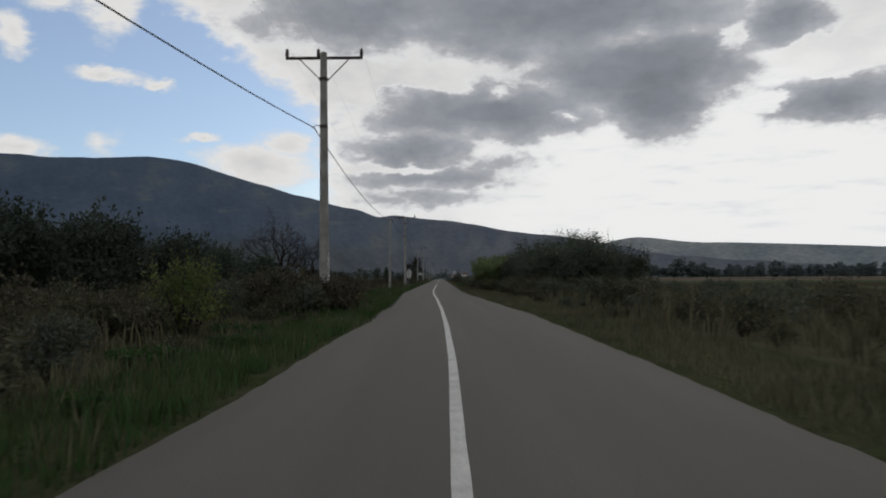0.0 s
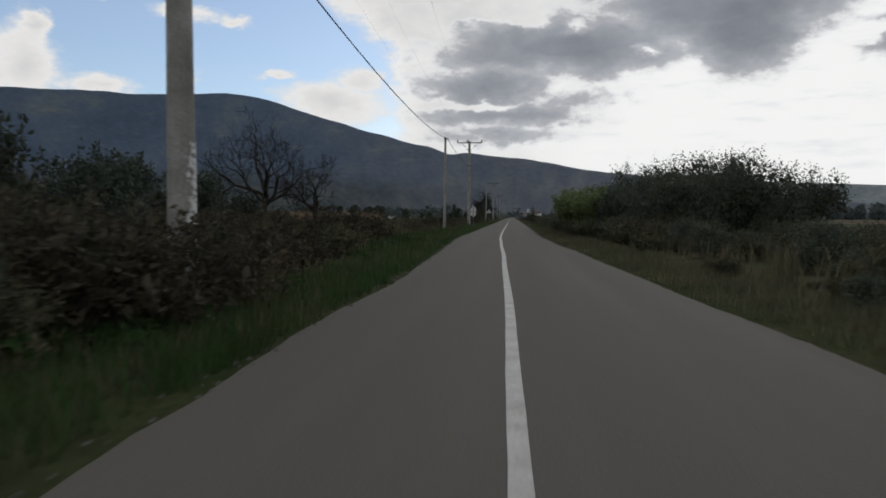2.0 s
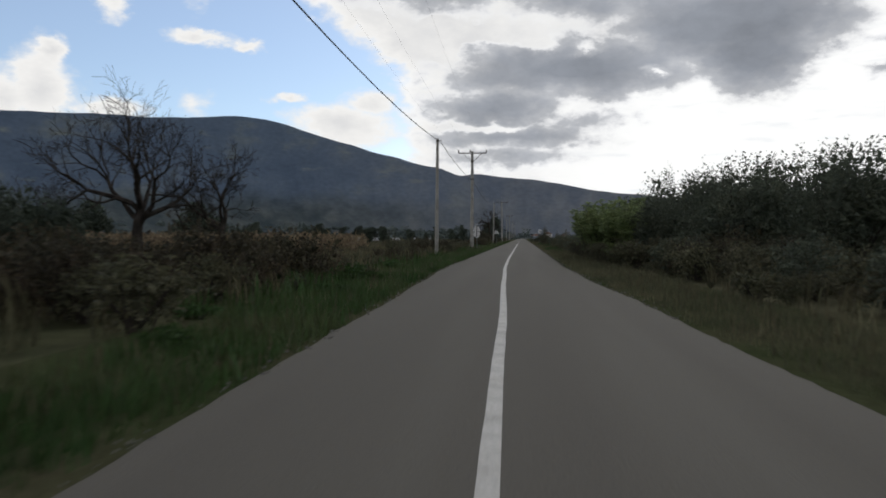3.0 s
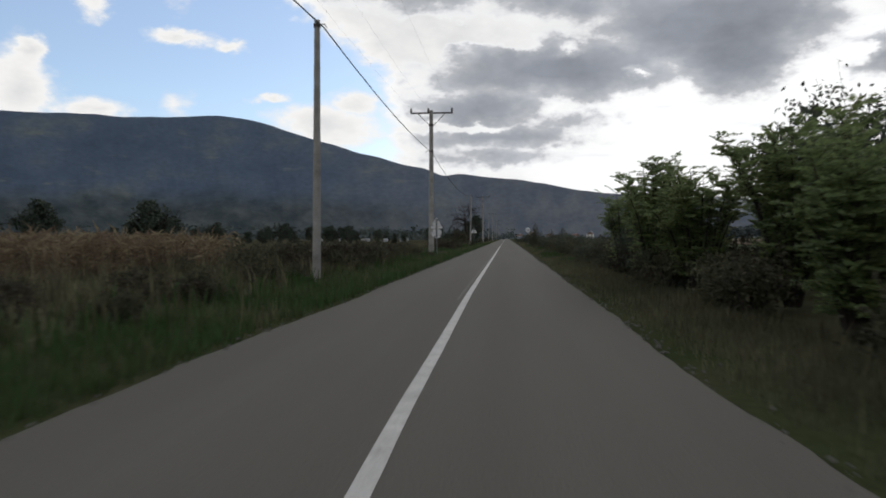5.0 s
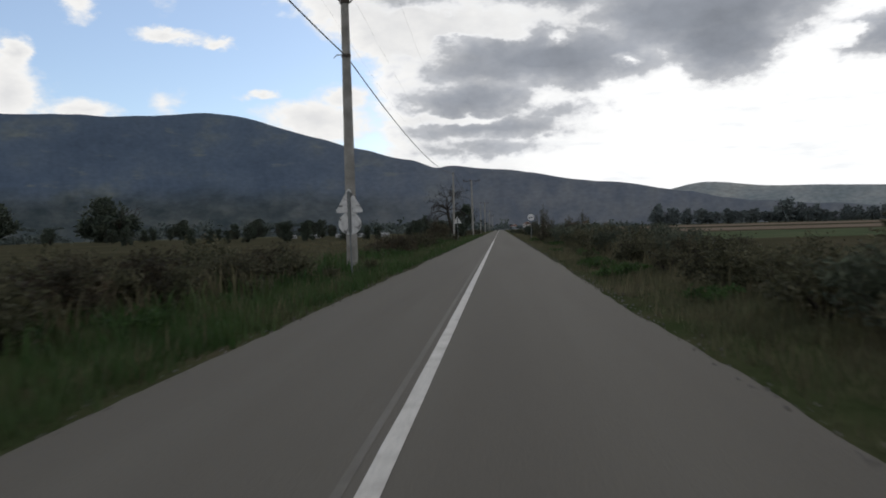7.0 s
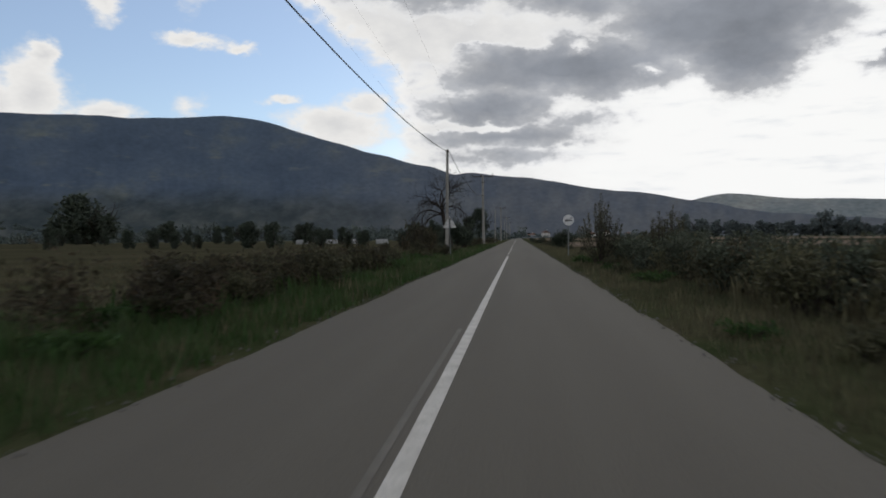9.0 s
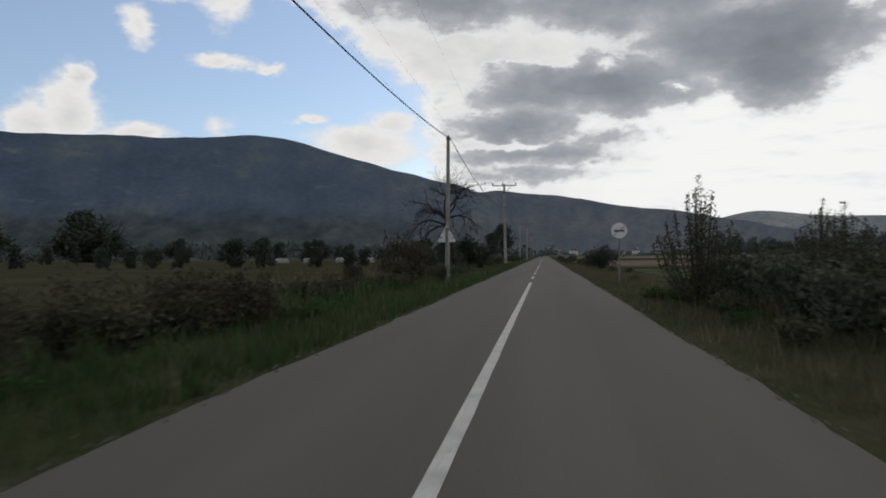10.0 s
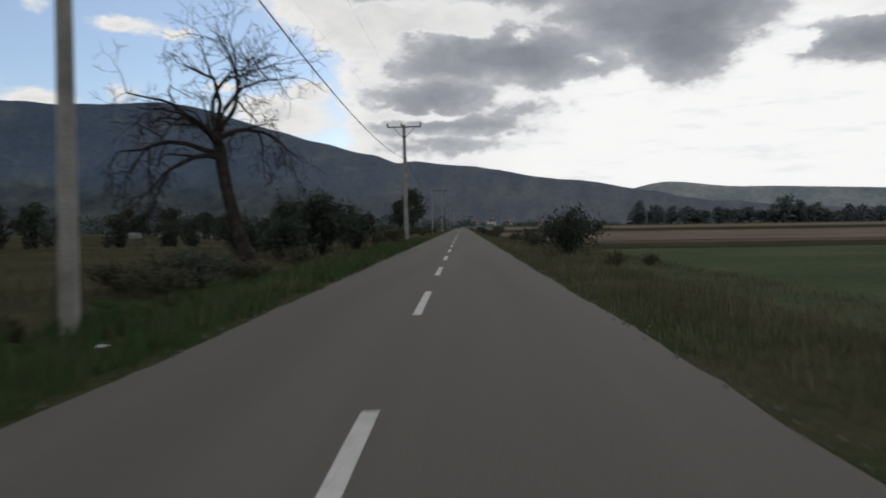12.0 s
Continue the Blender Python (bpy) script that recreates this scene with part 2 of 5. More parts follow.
M_OLDGRASS = material("browning_grass", [(0.0598, 0.0667, 0.0345), (0.092, 0.0897, 0.04945), (0.1334, 0.1173, 0.0736)], 0.35, 0.8, island=0.3, translucent=0.5)
M_DRYGRASS = material("dry_grass", [(0.06124, 0.06124, 0.03499), (0.09623, 0.08748, 0.05249), (0.1458, 0.1283, 0.08165)], 0.5, 0.85, island=0.3, translucent=0.45)
M_LEAF_DARK = material("dark_leaves", [(0.04753, 0.05658, 0.04074), (0.06563, 0.07695, 0.05319), (0.09282, 0.1007, 0.0679)], 0.8, 0.8, island=0.3, translucent=0.3, objrand=0.15)
# Shaded copy of dark_leaves: the gloom of silhouetted crowns is put into its colour
M_LEAF_SHADED = material("shaded_green_leaves", [(0.03, 0.04, 0.02875), (0.0425, 0.05375, 0.0375), (0.06, 0.07125, 0.04875)], 0.4, 0.8, island=0.25, translucent=0.2, objrand=0.12)
# Haze over the far tree belt is put into these grey-blue greens
M_LEAF_HAZY = material("hazy_far_leaves", [(0.08923, 0.1075, 0.1095), (0.1065, 0.1257, 0.1257), (0.1268, 0.144, 0.1379)], 0.2, 0.8, island=0.12, translucent=0.25, objrand=0.12)
M_LEAF_GREEN = material("green_leaves", [(0.1239, 0.1652, 0.06608), (0.177, 0.2301, 0.09204), (0.236, 0.2773, 0.1239)], 0.9, 0.5, island=0.35, translucent=0.6, objrand=0.12)
M_LEAF_RUST = material("rusty_leaves", [(0.03168, 0.03344, 0.01936), (0.05386, 0.04576, 0.02728), (0.08316, 0.06072, 0.03784)], 1.2, 0.8, island=0.45, translucent=0.25, objrand=0.2)
M_LEAF_OLIVE = material("olive_leaves", [(0.0456, 0.04788, 0.02622), (0.07068, 0.0684, 0.03876), (0.1026, 0.0912, 0.057)], 1.0, 0.8, island=0.4, translucent=0.25, objrand=0.2)
M_WEED = material("weed_leaves", [(0.02384, 0.05049, 0.01272), (0.03497, 0.07069, 0.01669), (0.05086, 0.08684, 0.02384)], 0.9, 0.7, island=0.35, translucent=0.3, objrand=0.15)
# Scrub lightened and greyed, with the haze put into its colours
M_HAZY_SCRUB = material("hazy_far_scrub", [(0.0649, 0.08112, 0.07706), (0.08384, 0.1001, 0.09192), (0.1082, 0.1217, 0.1082)], 0.05, 0.95, island=0.1)
M_LEAF_YELLOW = material("yellowing_leaves", [(0.06, 0.085, 0.022), (0.09, 0.108, 0.03), (0.135, 0.125, 0.048)], 1.2, 0.7, island=0.35, translucent=0.4)
M_BARK = material("bark", [(0.02, 0.017, 0.015), (0.034, 0.029, 0.025), (0.055, 0.048, 0.042)], 5.0, 0.95, 0.01, 40.0)
M_TWIG = material("grey_twigs", [(0.035, 0.03, 0.026), (0.06, 0.05, 0.042)], 4.0, 0.9)
M_CORN = material("dry_corn", [(0.12, 0.088, 0.056), (0.165, 0.124, 0.08), (0.205, 0.16, 0.106)], 0.6, 0.85, island=0.3, translucent=0.3)
M_CONCRETE = material("pole_concrete", [(0.17, 0.16, 0.145), (0.23, 0.22, 0.20), (0.29, 0.28, 0.26)], 2.2, 0.9, 0.006, 50.0, fine=30.0)
M_LIME = material("flaking_limewash", [(0.16, 0.15, 0.135), (0.5, 0.49, 0.46), (0.72, 0.71, 0.68)], 16.0, 0.9, 0.01, 20.0)
M_STEEL = material("galvanised_steel", [(0.11, 0.12, 0.12), (0.18, 0.19, 0.19)], 9.0, 0.55, metal=0.5)
M_DARKSTEEL = material("rusty_dark_steel", [(0.035, 0.03, 0.028), (0.07, 0.055, 0.045)], 9.0, 0.7, metal=0.3)
M_PORCELAIN = material("brown_porcelain", [(0.03, 0.018, 0.013), (0.045, 0.026, 0.018)], 9.0, 0.25)
M_CABLE = material("black_cable", [(0.02, 0.02, 0.022), (0.03, 0.03, 0.032)], 9.0, 0.6)
M_SIGNBACK = material("weathered_aluminium", [(0.06, 0.06, 0.06), (0.46, 0.45, 0.44), (0.5, 0.49, 0.48), (0.6, 0.59, 0.57)], 7.0, 0.6, fine=30.0, metal=0.2)
M_SIGNWHITE = material("sign_white", [(0.5, 0.49, 0.5), (0.58, 0.57, 0.575)], 5.0, 0.5)
M_SIGNBLACK = material("sign_black", [(0.02, 0.02, 0.02), (0.035, 0.035, 0.035)], 5.0, 0.5)
M_SIGNGREY = material("sign_grey", [(0.1, 0.1, 0.1), (0.16, 0.16, 0.16)], 8.0, 0.5)
M_FILM = material("greenhouse_film", [(0.24, 0.24, 0.24), (0.32, 0.32, 0.31)], 1.0, 0.4, translucent=0.3)
M_PLASTER = material("pale_plaster", [(0.55, 0.52, 0.47), (0.68, 0.65, 0.6)], 0.8, 0.9, objrand=0.15)
M_TILE = material("roof_tiles", [(0.12, 0.065, 0.05), (0.17, 0.1, 0.075)], 0.9, 0.85, 0.03, 6.0)
M_GLASS = material("window_glass", [(0.03, 0.035, 0.04), (0.05, 0.055, 0.06)], 1.0, 0.15)
# Blue tint of the distance: haze is put into the forest's colours
M_HAZY_FOREST = material("hazy_mountain_forest", [(0.0553, 0.07444, 0.1022), (0.06486, 0.08613, 0.117), (0.07231, 0.09354, 0.1223), (0.1063, 0.1202, 0.1191)], 0.0052, 0.95, fine=0.05, detail=4.0, stretch=(1.0, 1.0, 1.9), around=(0.0, 75.0, 0.0), grainy=0.13)


def scrub_below(m, low, high, colours):
    """Scrub in place of forest on the lower slopes, with a ragged boundary."""
    nt = m.node_tree
    hsv = [n for n in nt.nodes if n.bl_idname == "ShaderNodeHueSaturation"][0]
    forest = hsv.inputs["Color"].links[0].from_socket
    co = [n for n in nt.nodes if n.bl_idname == "ShaderNodeTexCoord"][0].outputs["Object"]
    patch = nt.nodes.new("ShaderNodeTexNoise")
    patch.inputs["Scale"].default_value, patch.inputs["Detail"].default_value = 0.013, 7
    spread = nt.nodes.new("ShaderNodeVectorMath")
    spread.operation = "MULTIPLY"
    spread.inputs[1].default_value = (1.0, 1.0, 1.8)
    nt.links.new(ring_coords(nt, co, (0.0, 75.0, 0.0)), spread.inputs[0])
    nt.links.new(spread.outputs[0], patch.inputs["Vector"])
    ramp = nt.nodes.new("ShaderNodeValToRGB")
    while len(ramp.color_ramp.elements) < len(colours):
        ramp.color_ramp.elements.new(0.5)
    for k, (e, col) in enumerate(zip(ramp.color_ramp.elements, colours)):
        e.position, e.color = 0.34 + 0.32 * k / (len(colours) - 1), (*col, 1)
    nt.links.new(patch.outputs["Fac"], ramp.inputs[0])
    xyz = nt.nodes.new("ShaderNodeSeparateXYZ")
    nt.links.new(co, xyz.inputs[0])
    wob = nt.nodes.new("ShaderNodeMath")
    wob.operation = "MULTIPLY_ADD"
    wob.inputs[1].default_value = 60.0
    nt.links.new(patch.outputs["Fac"], wob.inputs[0])
    nt.links.new(xyz.outputs[2], wob.inputs[2])
    zone = nt.nodes.new("ShaderNodeMapRange")
    zone.interpolation_type = "SMOOTHSTEP"
    zone.inputs[1].default_value, zone.inputs[2].default_value = low + 30, high + 30
    nt.links.new(wob.outputs[0], zone.inputs[0])
    mix = nt.nodes.new("ShaderNodeMix")
    mix.data_type = "RGBA"
    nt.links.new(zone.outputs[0], mix.inputs[0])
    nt.links.new(ramp.outputs[0], mix.inputs[6])
    nt.links.new(forest, mix.inputs[7])
    nt.links.new(mix.outputs[2], hsv.inputs["Color"])


def clearings(m, colour):
    """A few slanting grassy clearings among the forest."""
    nt = m.node_tree
    hsv = [n for n in nt.nodes if n.bl_idname == "ShaderNodeHueSaturation"][0]
    under = hsv.inputs["Color"].links[0].from_socket
    co = ring_coords(nt, [n for n in nt.nodes if n.bl_idname == "ShaderNodeTexCoord"][0].outputs["Object"], (0.0, 75.0, 0.0))
    slant = nt.nodes.new("ShaderNodeMapping")
    slant.inputs["Rotation"].default_value, slant.inputs["Scale"].default_value = (0.0, radians(-24), 0.0), (1.0, 0.6, 3.4)
    nt.links.new(co, slant.inputs["Vector"])
    patch = nt.nodes.new("ShaderNodeTexNoise")
    patch.inputs["Scale"].default_value, patch.inputs["Detail"].default_value = 0.0075, 5
    nt.links.new(slant.outputs[0], patch.inputs["Vector"])
    zone = nt.nodes.new("ShaderNodeMapRange")
    zone.interpolation_type = "SMOOTHSTEP"
    zone.inputs[1].default_value, zone.inputs[2].default_value, zone.inputs[4].default_value = 0.6, 0.74, 0.85
    nt.links.new(patch.outputs["Fac"], zone.inputs[0])
    mix = nt.nodes.new("ShaderNodeMix")
    mix.data_type = "RGBA"
    mix.inputs[7].default_value = (*colour, 1)
    nt.links.new(zone.outputs[0], mix.inputs[0])
    nt.links.new(under, mix.inputs[6])
    nt.links.new(mix.outputs[2], hsv.inputs["Color"])


clearings(M_HAZY_FOREST, (0.13, 0.142, 0.128))
# Scrub's own tones, with bluish haze put into the colours
scrub_below(M_HAZY_FOREST, 25.0, 125.0, [(0.034, 0.044, 0.047), (0.048, 0.058, 0.06), (0.074, 0.081, 0.078)])


def hazier_east(m, west, east, colours):
    """Haze put into the colour: the slopes turn paler and bluer towards the east."""
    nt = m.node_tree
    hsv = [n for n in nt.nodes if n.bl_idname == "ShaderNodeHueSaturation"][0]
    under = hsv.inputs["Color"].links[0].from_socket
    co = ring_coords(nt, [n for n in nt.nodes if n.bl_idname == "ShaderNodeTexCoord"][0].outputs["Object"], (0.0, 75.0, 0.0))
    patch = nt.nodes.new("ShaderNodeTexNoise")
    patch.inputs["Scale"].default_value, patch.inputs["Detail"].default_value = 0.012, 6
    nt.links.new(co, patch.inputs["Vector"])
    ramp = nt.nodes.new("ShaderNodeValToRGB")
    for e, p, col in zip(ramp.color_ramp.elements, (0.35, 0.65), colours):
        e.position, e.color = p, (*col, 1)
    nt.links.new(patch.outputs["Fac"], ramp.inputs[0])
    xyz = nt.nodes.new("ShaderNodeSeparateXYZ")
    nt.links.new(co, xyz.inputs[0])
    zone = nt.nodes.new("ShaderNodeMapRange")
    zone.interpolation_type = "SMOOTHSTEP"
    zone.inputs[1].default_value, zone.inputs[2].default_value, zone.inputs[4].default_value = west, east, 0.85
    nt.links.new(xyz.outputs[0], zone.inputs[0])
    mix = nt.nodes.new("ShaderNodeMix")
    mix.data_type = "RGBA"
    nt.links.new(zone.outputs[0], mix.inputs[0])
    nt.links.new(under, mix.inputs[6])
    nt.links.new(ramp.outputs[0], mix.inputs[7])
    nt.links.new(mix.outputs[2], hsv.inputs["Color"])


hazier_east(M_HAZY_FOREST, -1100.0, 250.0, [(0.093, 0.104, 0.124), (0.13, 0.136, 0.145)])
# Hills paled by distance: the haze is put into their base colours
M_HAZY_HILLS = material("hazy_far_hills", [(0.14, 0.1624, 0.168), (0.1848, 0.2016, 0.2016), (0.252, 0.2554, 0.2352)], 0.006, 0.95, fine=0.05, stretch=(1.0, 1.0, 3.0), around=(0.0, 75.0, 0.0))
M_LITTER = material("litter_paper", [(0.6, 0.6, 0.58), (0.7, 0.7, 0.68)], 5.0, 0.8)


# ---- mesh helpers ----
def mesh_of(name, verts, faces, mat, smooth=False):
    me = bpy.data.meshes.new(name)
    me.from_pydata(verts, [], faces)
    me.materials.append(mat)
    if smooth:
        me.shade_smooth()
    me.update()
    return me


def part(name, geo, mat, parent=None, label="", smooth=False):
    verts, faces = geo
    ob = new(name, mesh_of(name, verts, faces, mat, smooth))
    if parent is not None:
        ob.parent = parent
    if label:
        ob["label"] = label
    return ob


def thing(name, m, label, category, group=""):
    ob = new(name)
    ob.empty_display_size = 0.3
    ob.matrix_basis = m
    return tagged(ob, label, category, group)


def join(*geos):
    verts, faces = [], []
    for v, f in geos:
        k = len(verts)
        verts.extend(tuple(p) for p in v)
        faces.extend(tuple(i + k for i in q) for q in f)
    return verts, faces


def moved(geo, m):
    return [tuple(m @ Vector(v)) for v in geo[0]], geo[1]


def box(x0, x1, y0, y1, z0, z1, bevel=0.0):
    if not bevel:
        v = [(x, y, z) for z in (z0, z1) for y in (y0, y1) for x in (x0, x1)]
        return v, [(0, 2, 3, 1), (4, 5, 7, 6), (0, 1, 5, 4), (2, 6, 7, 3), (0, 4, 6, 2), (1, 3, 7, 5)]
    bm = bmesh.new()
    bmesh.ops.create_cube(bm, size=1.0, matrix=Matrix.LocRotScale(((x0 + x1) / 2, (y0 + y1) / 2, (z0 + z1) / 2), None, (x1 - x0, y1 - y0, z1 - z0)))
    bmesh.ops.bevel(bm, geom=list(bm.edges), offset=bevel, segments=2, affect="EDGES", profile=0.5)
    bm.verts.index_update()
    geo = [tuple(v.co) for v in bm.verts], [tuple(v.index for v in f.verts) for f in bm.faces]
    bm.free()
    return geo


def tube(points, radii, sides=6, cap=True):
    """A round bar along a line of points, with a radius at each."""
    pts = [Vector(p) for p in points]
    verts, faces = [], []
    for i, p in enumerate(pts):
        d = (pts[min(i + 1, len(pts) - 1)] - pts[max(i - 1, 0)])
        d = d.normalized() if d.length > 1e-9 else Vector((0, 0, 1))
        a = d.orthogonal().normalized() if abs(d.z) > 0.9 else d.cross(Vector((0, 0, 1))).normalized()
        b = d.cross(a)
        for k in range(sides):
            t = 2 * math.pi * k / sides
            verts.append(tuple(p + (a * math.cos(t) + b * math.sin(t)) * radii[i]))
    for i in range(len(pts) - 1):
        for k in range(sides):
            q = (k + 1) % sides
            faces.append((i * sides + k, i * sides + q, (i + 1) * sides + q, (i + 1) * sides + k))
    if cap:
        faces.append(tuple(range(sides))[::-1])
        n = (len(pts) - 1) * sides
        faces.append(tuple(range(n, n + sides)))
    return verts, faces


def lathe(profile, sides=12):
    """A turned shape: radius and height pairs, closed at both ends."""
    verts = [(r * math.cos(2 * math.pi * k / sides), r * math.sin(2 * math.pi * k / sides), z) for r, z in profile for k in range(sides)]
    faces = [(i * sides + k, i * sides + (k + 1) % sides, (i + 1) * sides + (k + 1) % sides, (i + 1) * sides + k) for i in range(len(profile) - 1) for k in range(sides)]
    n = (len(profile) - 1) * sides
    faces += [tuple(range(sides))[::-1], tuple(range(n, n + sides))]
    return verts, faces


def leaves(pos, length, width, rng, up=0.3, axes=None):
    """One diamond-shaped leaf at each place, turned at random."""
    pos = np.asarray(pos, float)
    n = len(pos)
    a = rng.normal(size=(n, 3)) if axes is None else np.asarray(axes, float) + rng.normal(size=(n, 3)) * 0.25
    a[:, 2] += up
    a /= np.linalg.norm(a, axis=1, keepdims=True)
    b = np.cross(a, rng.normal(size=(n, 3)))
    b /= np.linalg.norm(b, axis=1, keepdims=True) + 1e-9
    s = rng.uniform(0.6, 1.3, (n, 1))
    L, W = a * length * s, b * width * s
    bend = np.cross(a, b) * length * 0.18 * s
    v = np.stack([pos, pos + L * 0.5 + W * 0.5 + bend, pos + L, pos + L * 0.5 - W * 0.5 + bend], 1).reshape(-1, 3)
    return v.tolist(), (np.arange(n * 4).reshape(n, 4)).tolist()


def blob_points(rng, n, blobs, ragged=0.25):
    """Places in the outer part of some rounded clumps (centre, radii)."""
    w = np.array([b[3] * b[4] + b[4] * b[5] for b in blobs])
    which = rng.choice(len(blobs), n, p=w / w.sum())
    c = np.array([b[:3] for b in blobs])[which]
    r = np.array([b[3:] for b in blobs])[which]
    d = rng.normal(size=(n, 3))
    d /= np.linalg.norm(d, axis=1, keepdims=True)
    lump = 1 + ragged * np.sin(d[:, 0] * 7 + which * 2.1) * np.sin(d[:, 1] * 6 + which) + ragged * 0.6 * np.sin(d[:, 2] * 11 + d[:, 0] * 9)
    rad = (rng.uniform(0.25, 1.0, n) ** 0.5) * lump
    p = c + d * r * rad[:, None]
    p[:, 2] = np.maximum(p[:, 2], rng.uniform(0.02, 0.15, n))
    return p


def branching(rng, start, direction, length, radius, depth, spread=0.6, droop=0.0, shrink=0.72, forks=(2, 3), lift=0.25, tips=None, sides=5, wiggle=0.18):
    """A limb that bends and forks; collects tubes, and the ends of the last twigs."""
    geos = []
    p, d = Vector(start), Vector(direction).normalized()
    steps = 4 if depth > 1 else 3
    pts, rad = [p.copy()], [radius]
    for i in range(steps):
        d = (d + Vector(rng.normal(size=3)) * wiggle + Vector((0, 0, lift * 0.12 - droop * 0.3))).normalized()
        p = p + d * length / steps
        pts.append(p.copy())
        rad.append(radius * (1 - 0.42 * (i + 1) / steps))
        if depth > 0 and i >= 1 and i < steps - 1 and rng.random() < 0.75:
            side = (d + Vector(rng.normal(size=3)) * spread * 1.3).normalized()
            geos += branching(rng, p, side, length * shrink * 0.75, rad[-1] * 0.55, depth - 1, spread, droop, shrink, forks, lift, tips, max(3, sides - 1), wiggle)
    geos.append(tube(pts, [max(q, 0.005) for q in rad], sides, False))
    if depth > 0:
        for _ in range(int(rng.integers(forks[0], forks[1] + 1))):
            nd = (d + Vector(rng.normal(size=3)) * spread + Vector((0, 0, lift - droop))).normalized()
            geos += branching(rng, p, nd, length * shrink * float(rng.uniform(0.75, 1.15)), rad[-1] * 0.75, depth - 1, spread, droop, shrink, forks, lift, tips, max(3, sides - 1), wiggle)
    elif tips is not None:
        tips.extend((tuple(q), tuple(d)) for q in pts[1:])
    return geos


# ---- ground, road and fields ----
def ease(a, b, v):
    v = min(1.0, max(0.0, (v - a) / (b - a)))
    return v * v * (3 - 2 * v)


def bend(y, knots):
    """A smooth line through a few places along the road."""
    for (y0, x0), (y1, x1) in zip(knots, knots[1:]):
        if y < y1:
            return x0 + (x1 - x0) * ease(y0, y1, y) * 0.4 + (x1 - x0) * 0.6 * min(1.0, max(0.0, (y - y0) / (y1 - y0)))
    return knots[-1][1]


def road_mid(y):
    return bend(y, [(3, 0.72), (11, 0.785), (18, 0.77), (26, 0.69), (39, 0.48), (50, 0.24), (59, 0.07), (70, 0.0)])


def road_west(y):
    return bend(y, [(5, -1.5), (12, -1.46), (18, -1.4), (30, -1.44), (37, -1.56), (48, -1.95), (57, -2.22), (60, -2.26), (75, -2.22)])


def road_east(y):
    return bend(y, [(6, 3.48), (14, 3.57), (24, 3.6), (31, 3.3), (41, 3.02), (51, 2.64), (59, 2.46), (90, 2.48), (130, 2.56)])


def strip(left, right, y0, y1, step, z, thick=0.0):
    ys = np.arange(y0, y1 + step * 0.5, step)
    verts, faces = [], []
    for y in ys:
        verts += [(left(y), y, z), (right(y), y, z)]
    n = len(ys)
    faces += [(2 * i, 2 * i + 1, 2 * i + 3, 2 * i + 2) for i in range(n - 1)]
    if thick:
        k = len(verts)
        verts += [(x, y, z - thick) for x, y, _ in verts]
        for i in range(n - 1):
            faces += [(2 * i, 2 * i + 2, k + 2 * i + 2, k + 2 * i), (2 * i + 1, k + 2 * i + 1, k + 2 * i + 3, 2 * i + 3)]
    return verts, faces


def crumble(y, seed):
    return 0.05 * noise.noise((y * 0.9, seed, 0.0)) + 0.035 * noise.noise((y * 3.7, seed, 4.0)) + 0.12 * noise.noise((y * 0.17, seed, 9.0))


tagged(part("ground", ([(-4900, -4900, -0.09), (4900, -4900, -0.09), (4900, 4900, -0.09), (-4900, 4900, -0.09)], [(0, 1, 2, 3)]), M_GROUND),
       "dark scrubby ground of the valley floor", "ground", kind="structure")
tagged(part("road", strip(lambda y: road_west(y) + crumble(y, 1.0), lambda y: road_east(y) + crumble(y, 5.0), -80, 330, 0.3, 0.0, 0.12), M_ASPHALT),
       "worn grey asphalt country road with crumbling edges", "road", kind="structure")
tagged(part("road_far", strip(road_west, road_east, 330, 1500, 30, 0.0, 0.12), M_ASPHALT), "worn grey asphalt country road running straight on", "road", kind="structure")
for side, edge, sgn in (("west", road_west, -1), ("east", road_east, 1)):
    tagged(part("verge_" + side, strip((lambda y, e=edge, s=sgn: e(y) + (s * 2.6 if s < 0 else -0.3)), (lambda y, e=edge, s=sgn: e(y) + (0.3 if s < 0 else 2.6)), -80, 500, 2.0, -0.03), M_VERGE),
           "earthy road verge under rough grass", "verge", kind="structure")
tagged(part("centre_line", strip(lambda y: road_mid(y) - 0.06 + 0.006 * noise.noise((y, 0, 0)), lambda y: road_mid(y) + 0.06 + 0.006 * noise.noise((y, 3, 0)), -80, 151.96, 0.5, 0.004), M_PAINT),
       "solid white centre line painted on the asphalt", "road marking", kind="structure")
dash_mesh = None
for k in range(52):
    y0 = 157.2 + 7.98 * k
    d = part("lane_dash", strip(lambda y: -0.06, lambda y: 0.06, 0.0, 3.66, 0.6, 0.0), M_PAINT) if dash_mesh is None else new("lane_dash", dash_mesh)
    dash_mesh = d.data
    d.location = (-0.02, y0, 0.004)
    tagged(d, "white painted dash of the broken centre line", "road marking", "centre line dashes", "structure")
tagged(part("old_line", strip(lambda y: -0.175, lambda y: -0.12, 68, 116, 1.0, 0.003), M_OLDPAINT), "faint remains of an older centre line", "road marking", kind="structure")


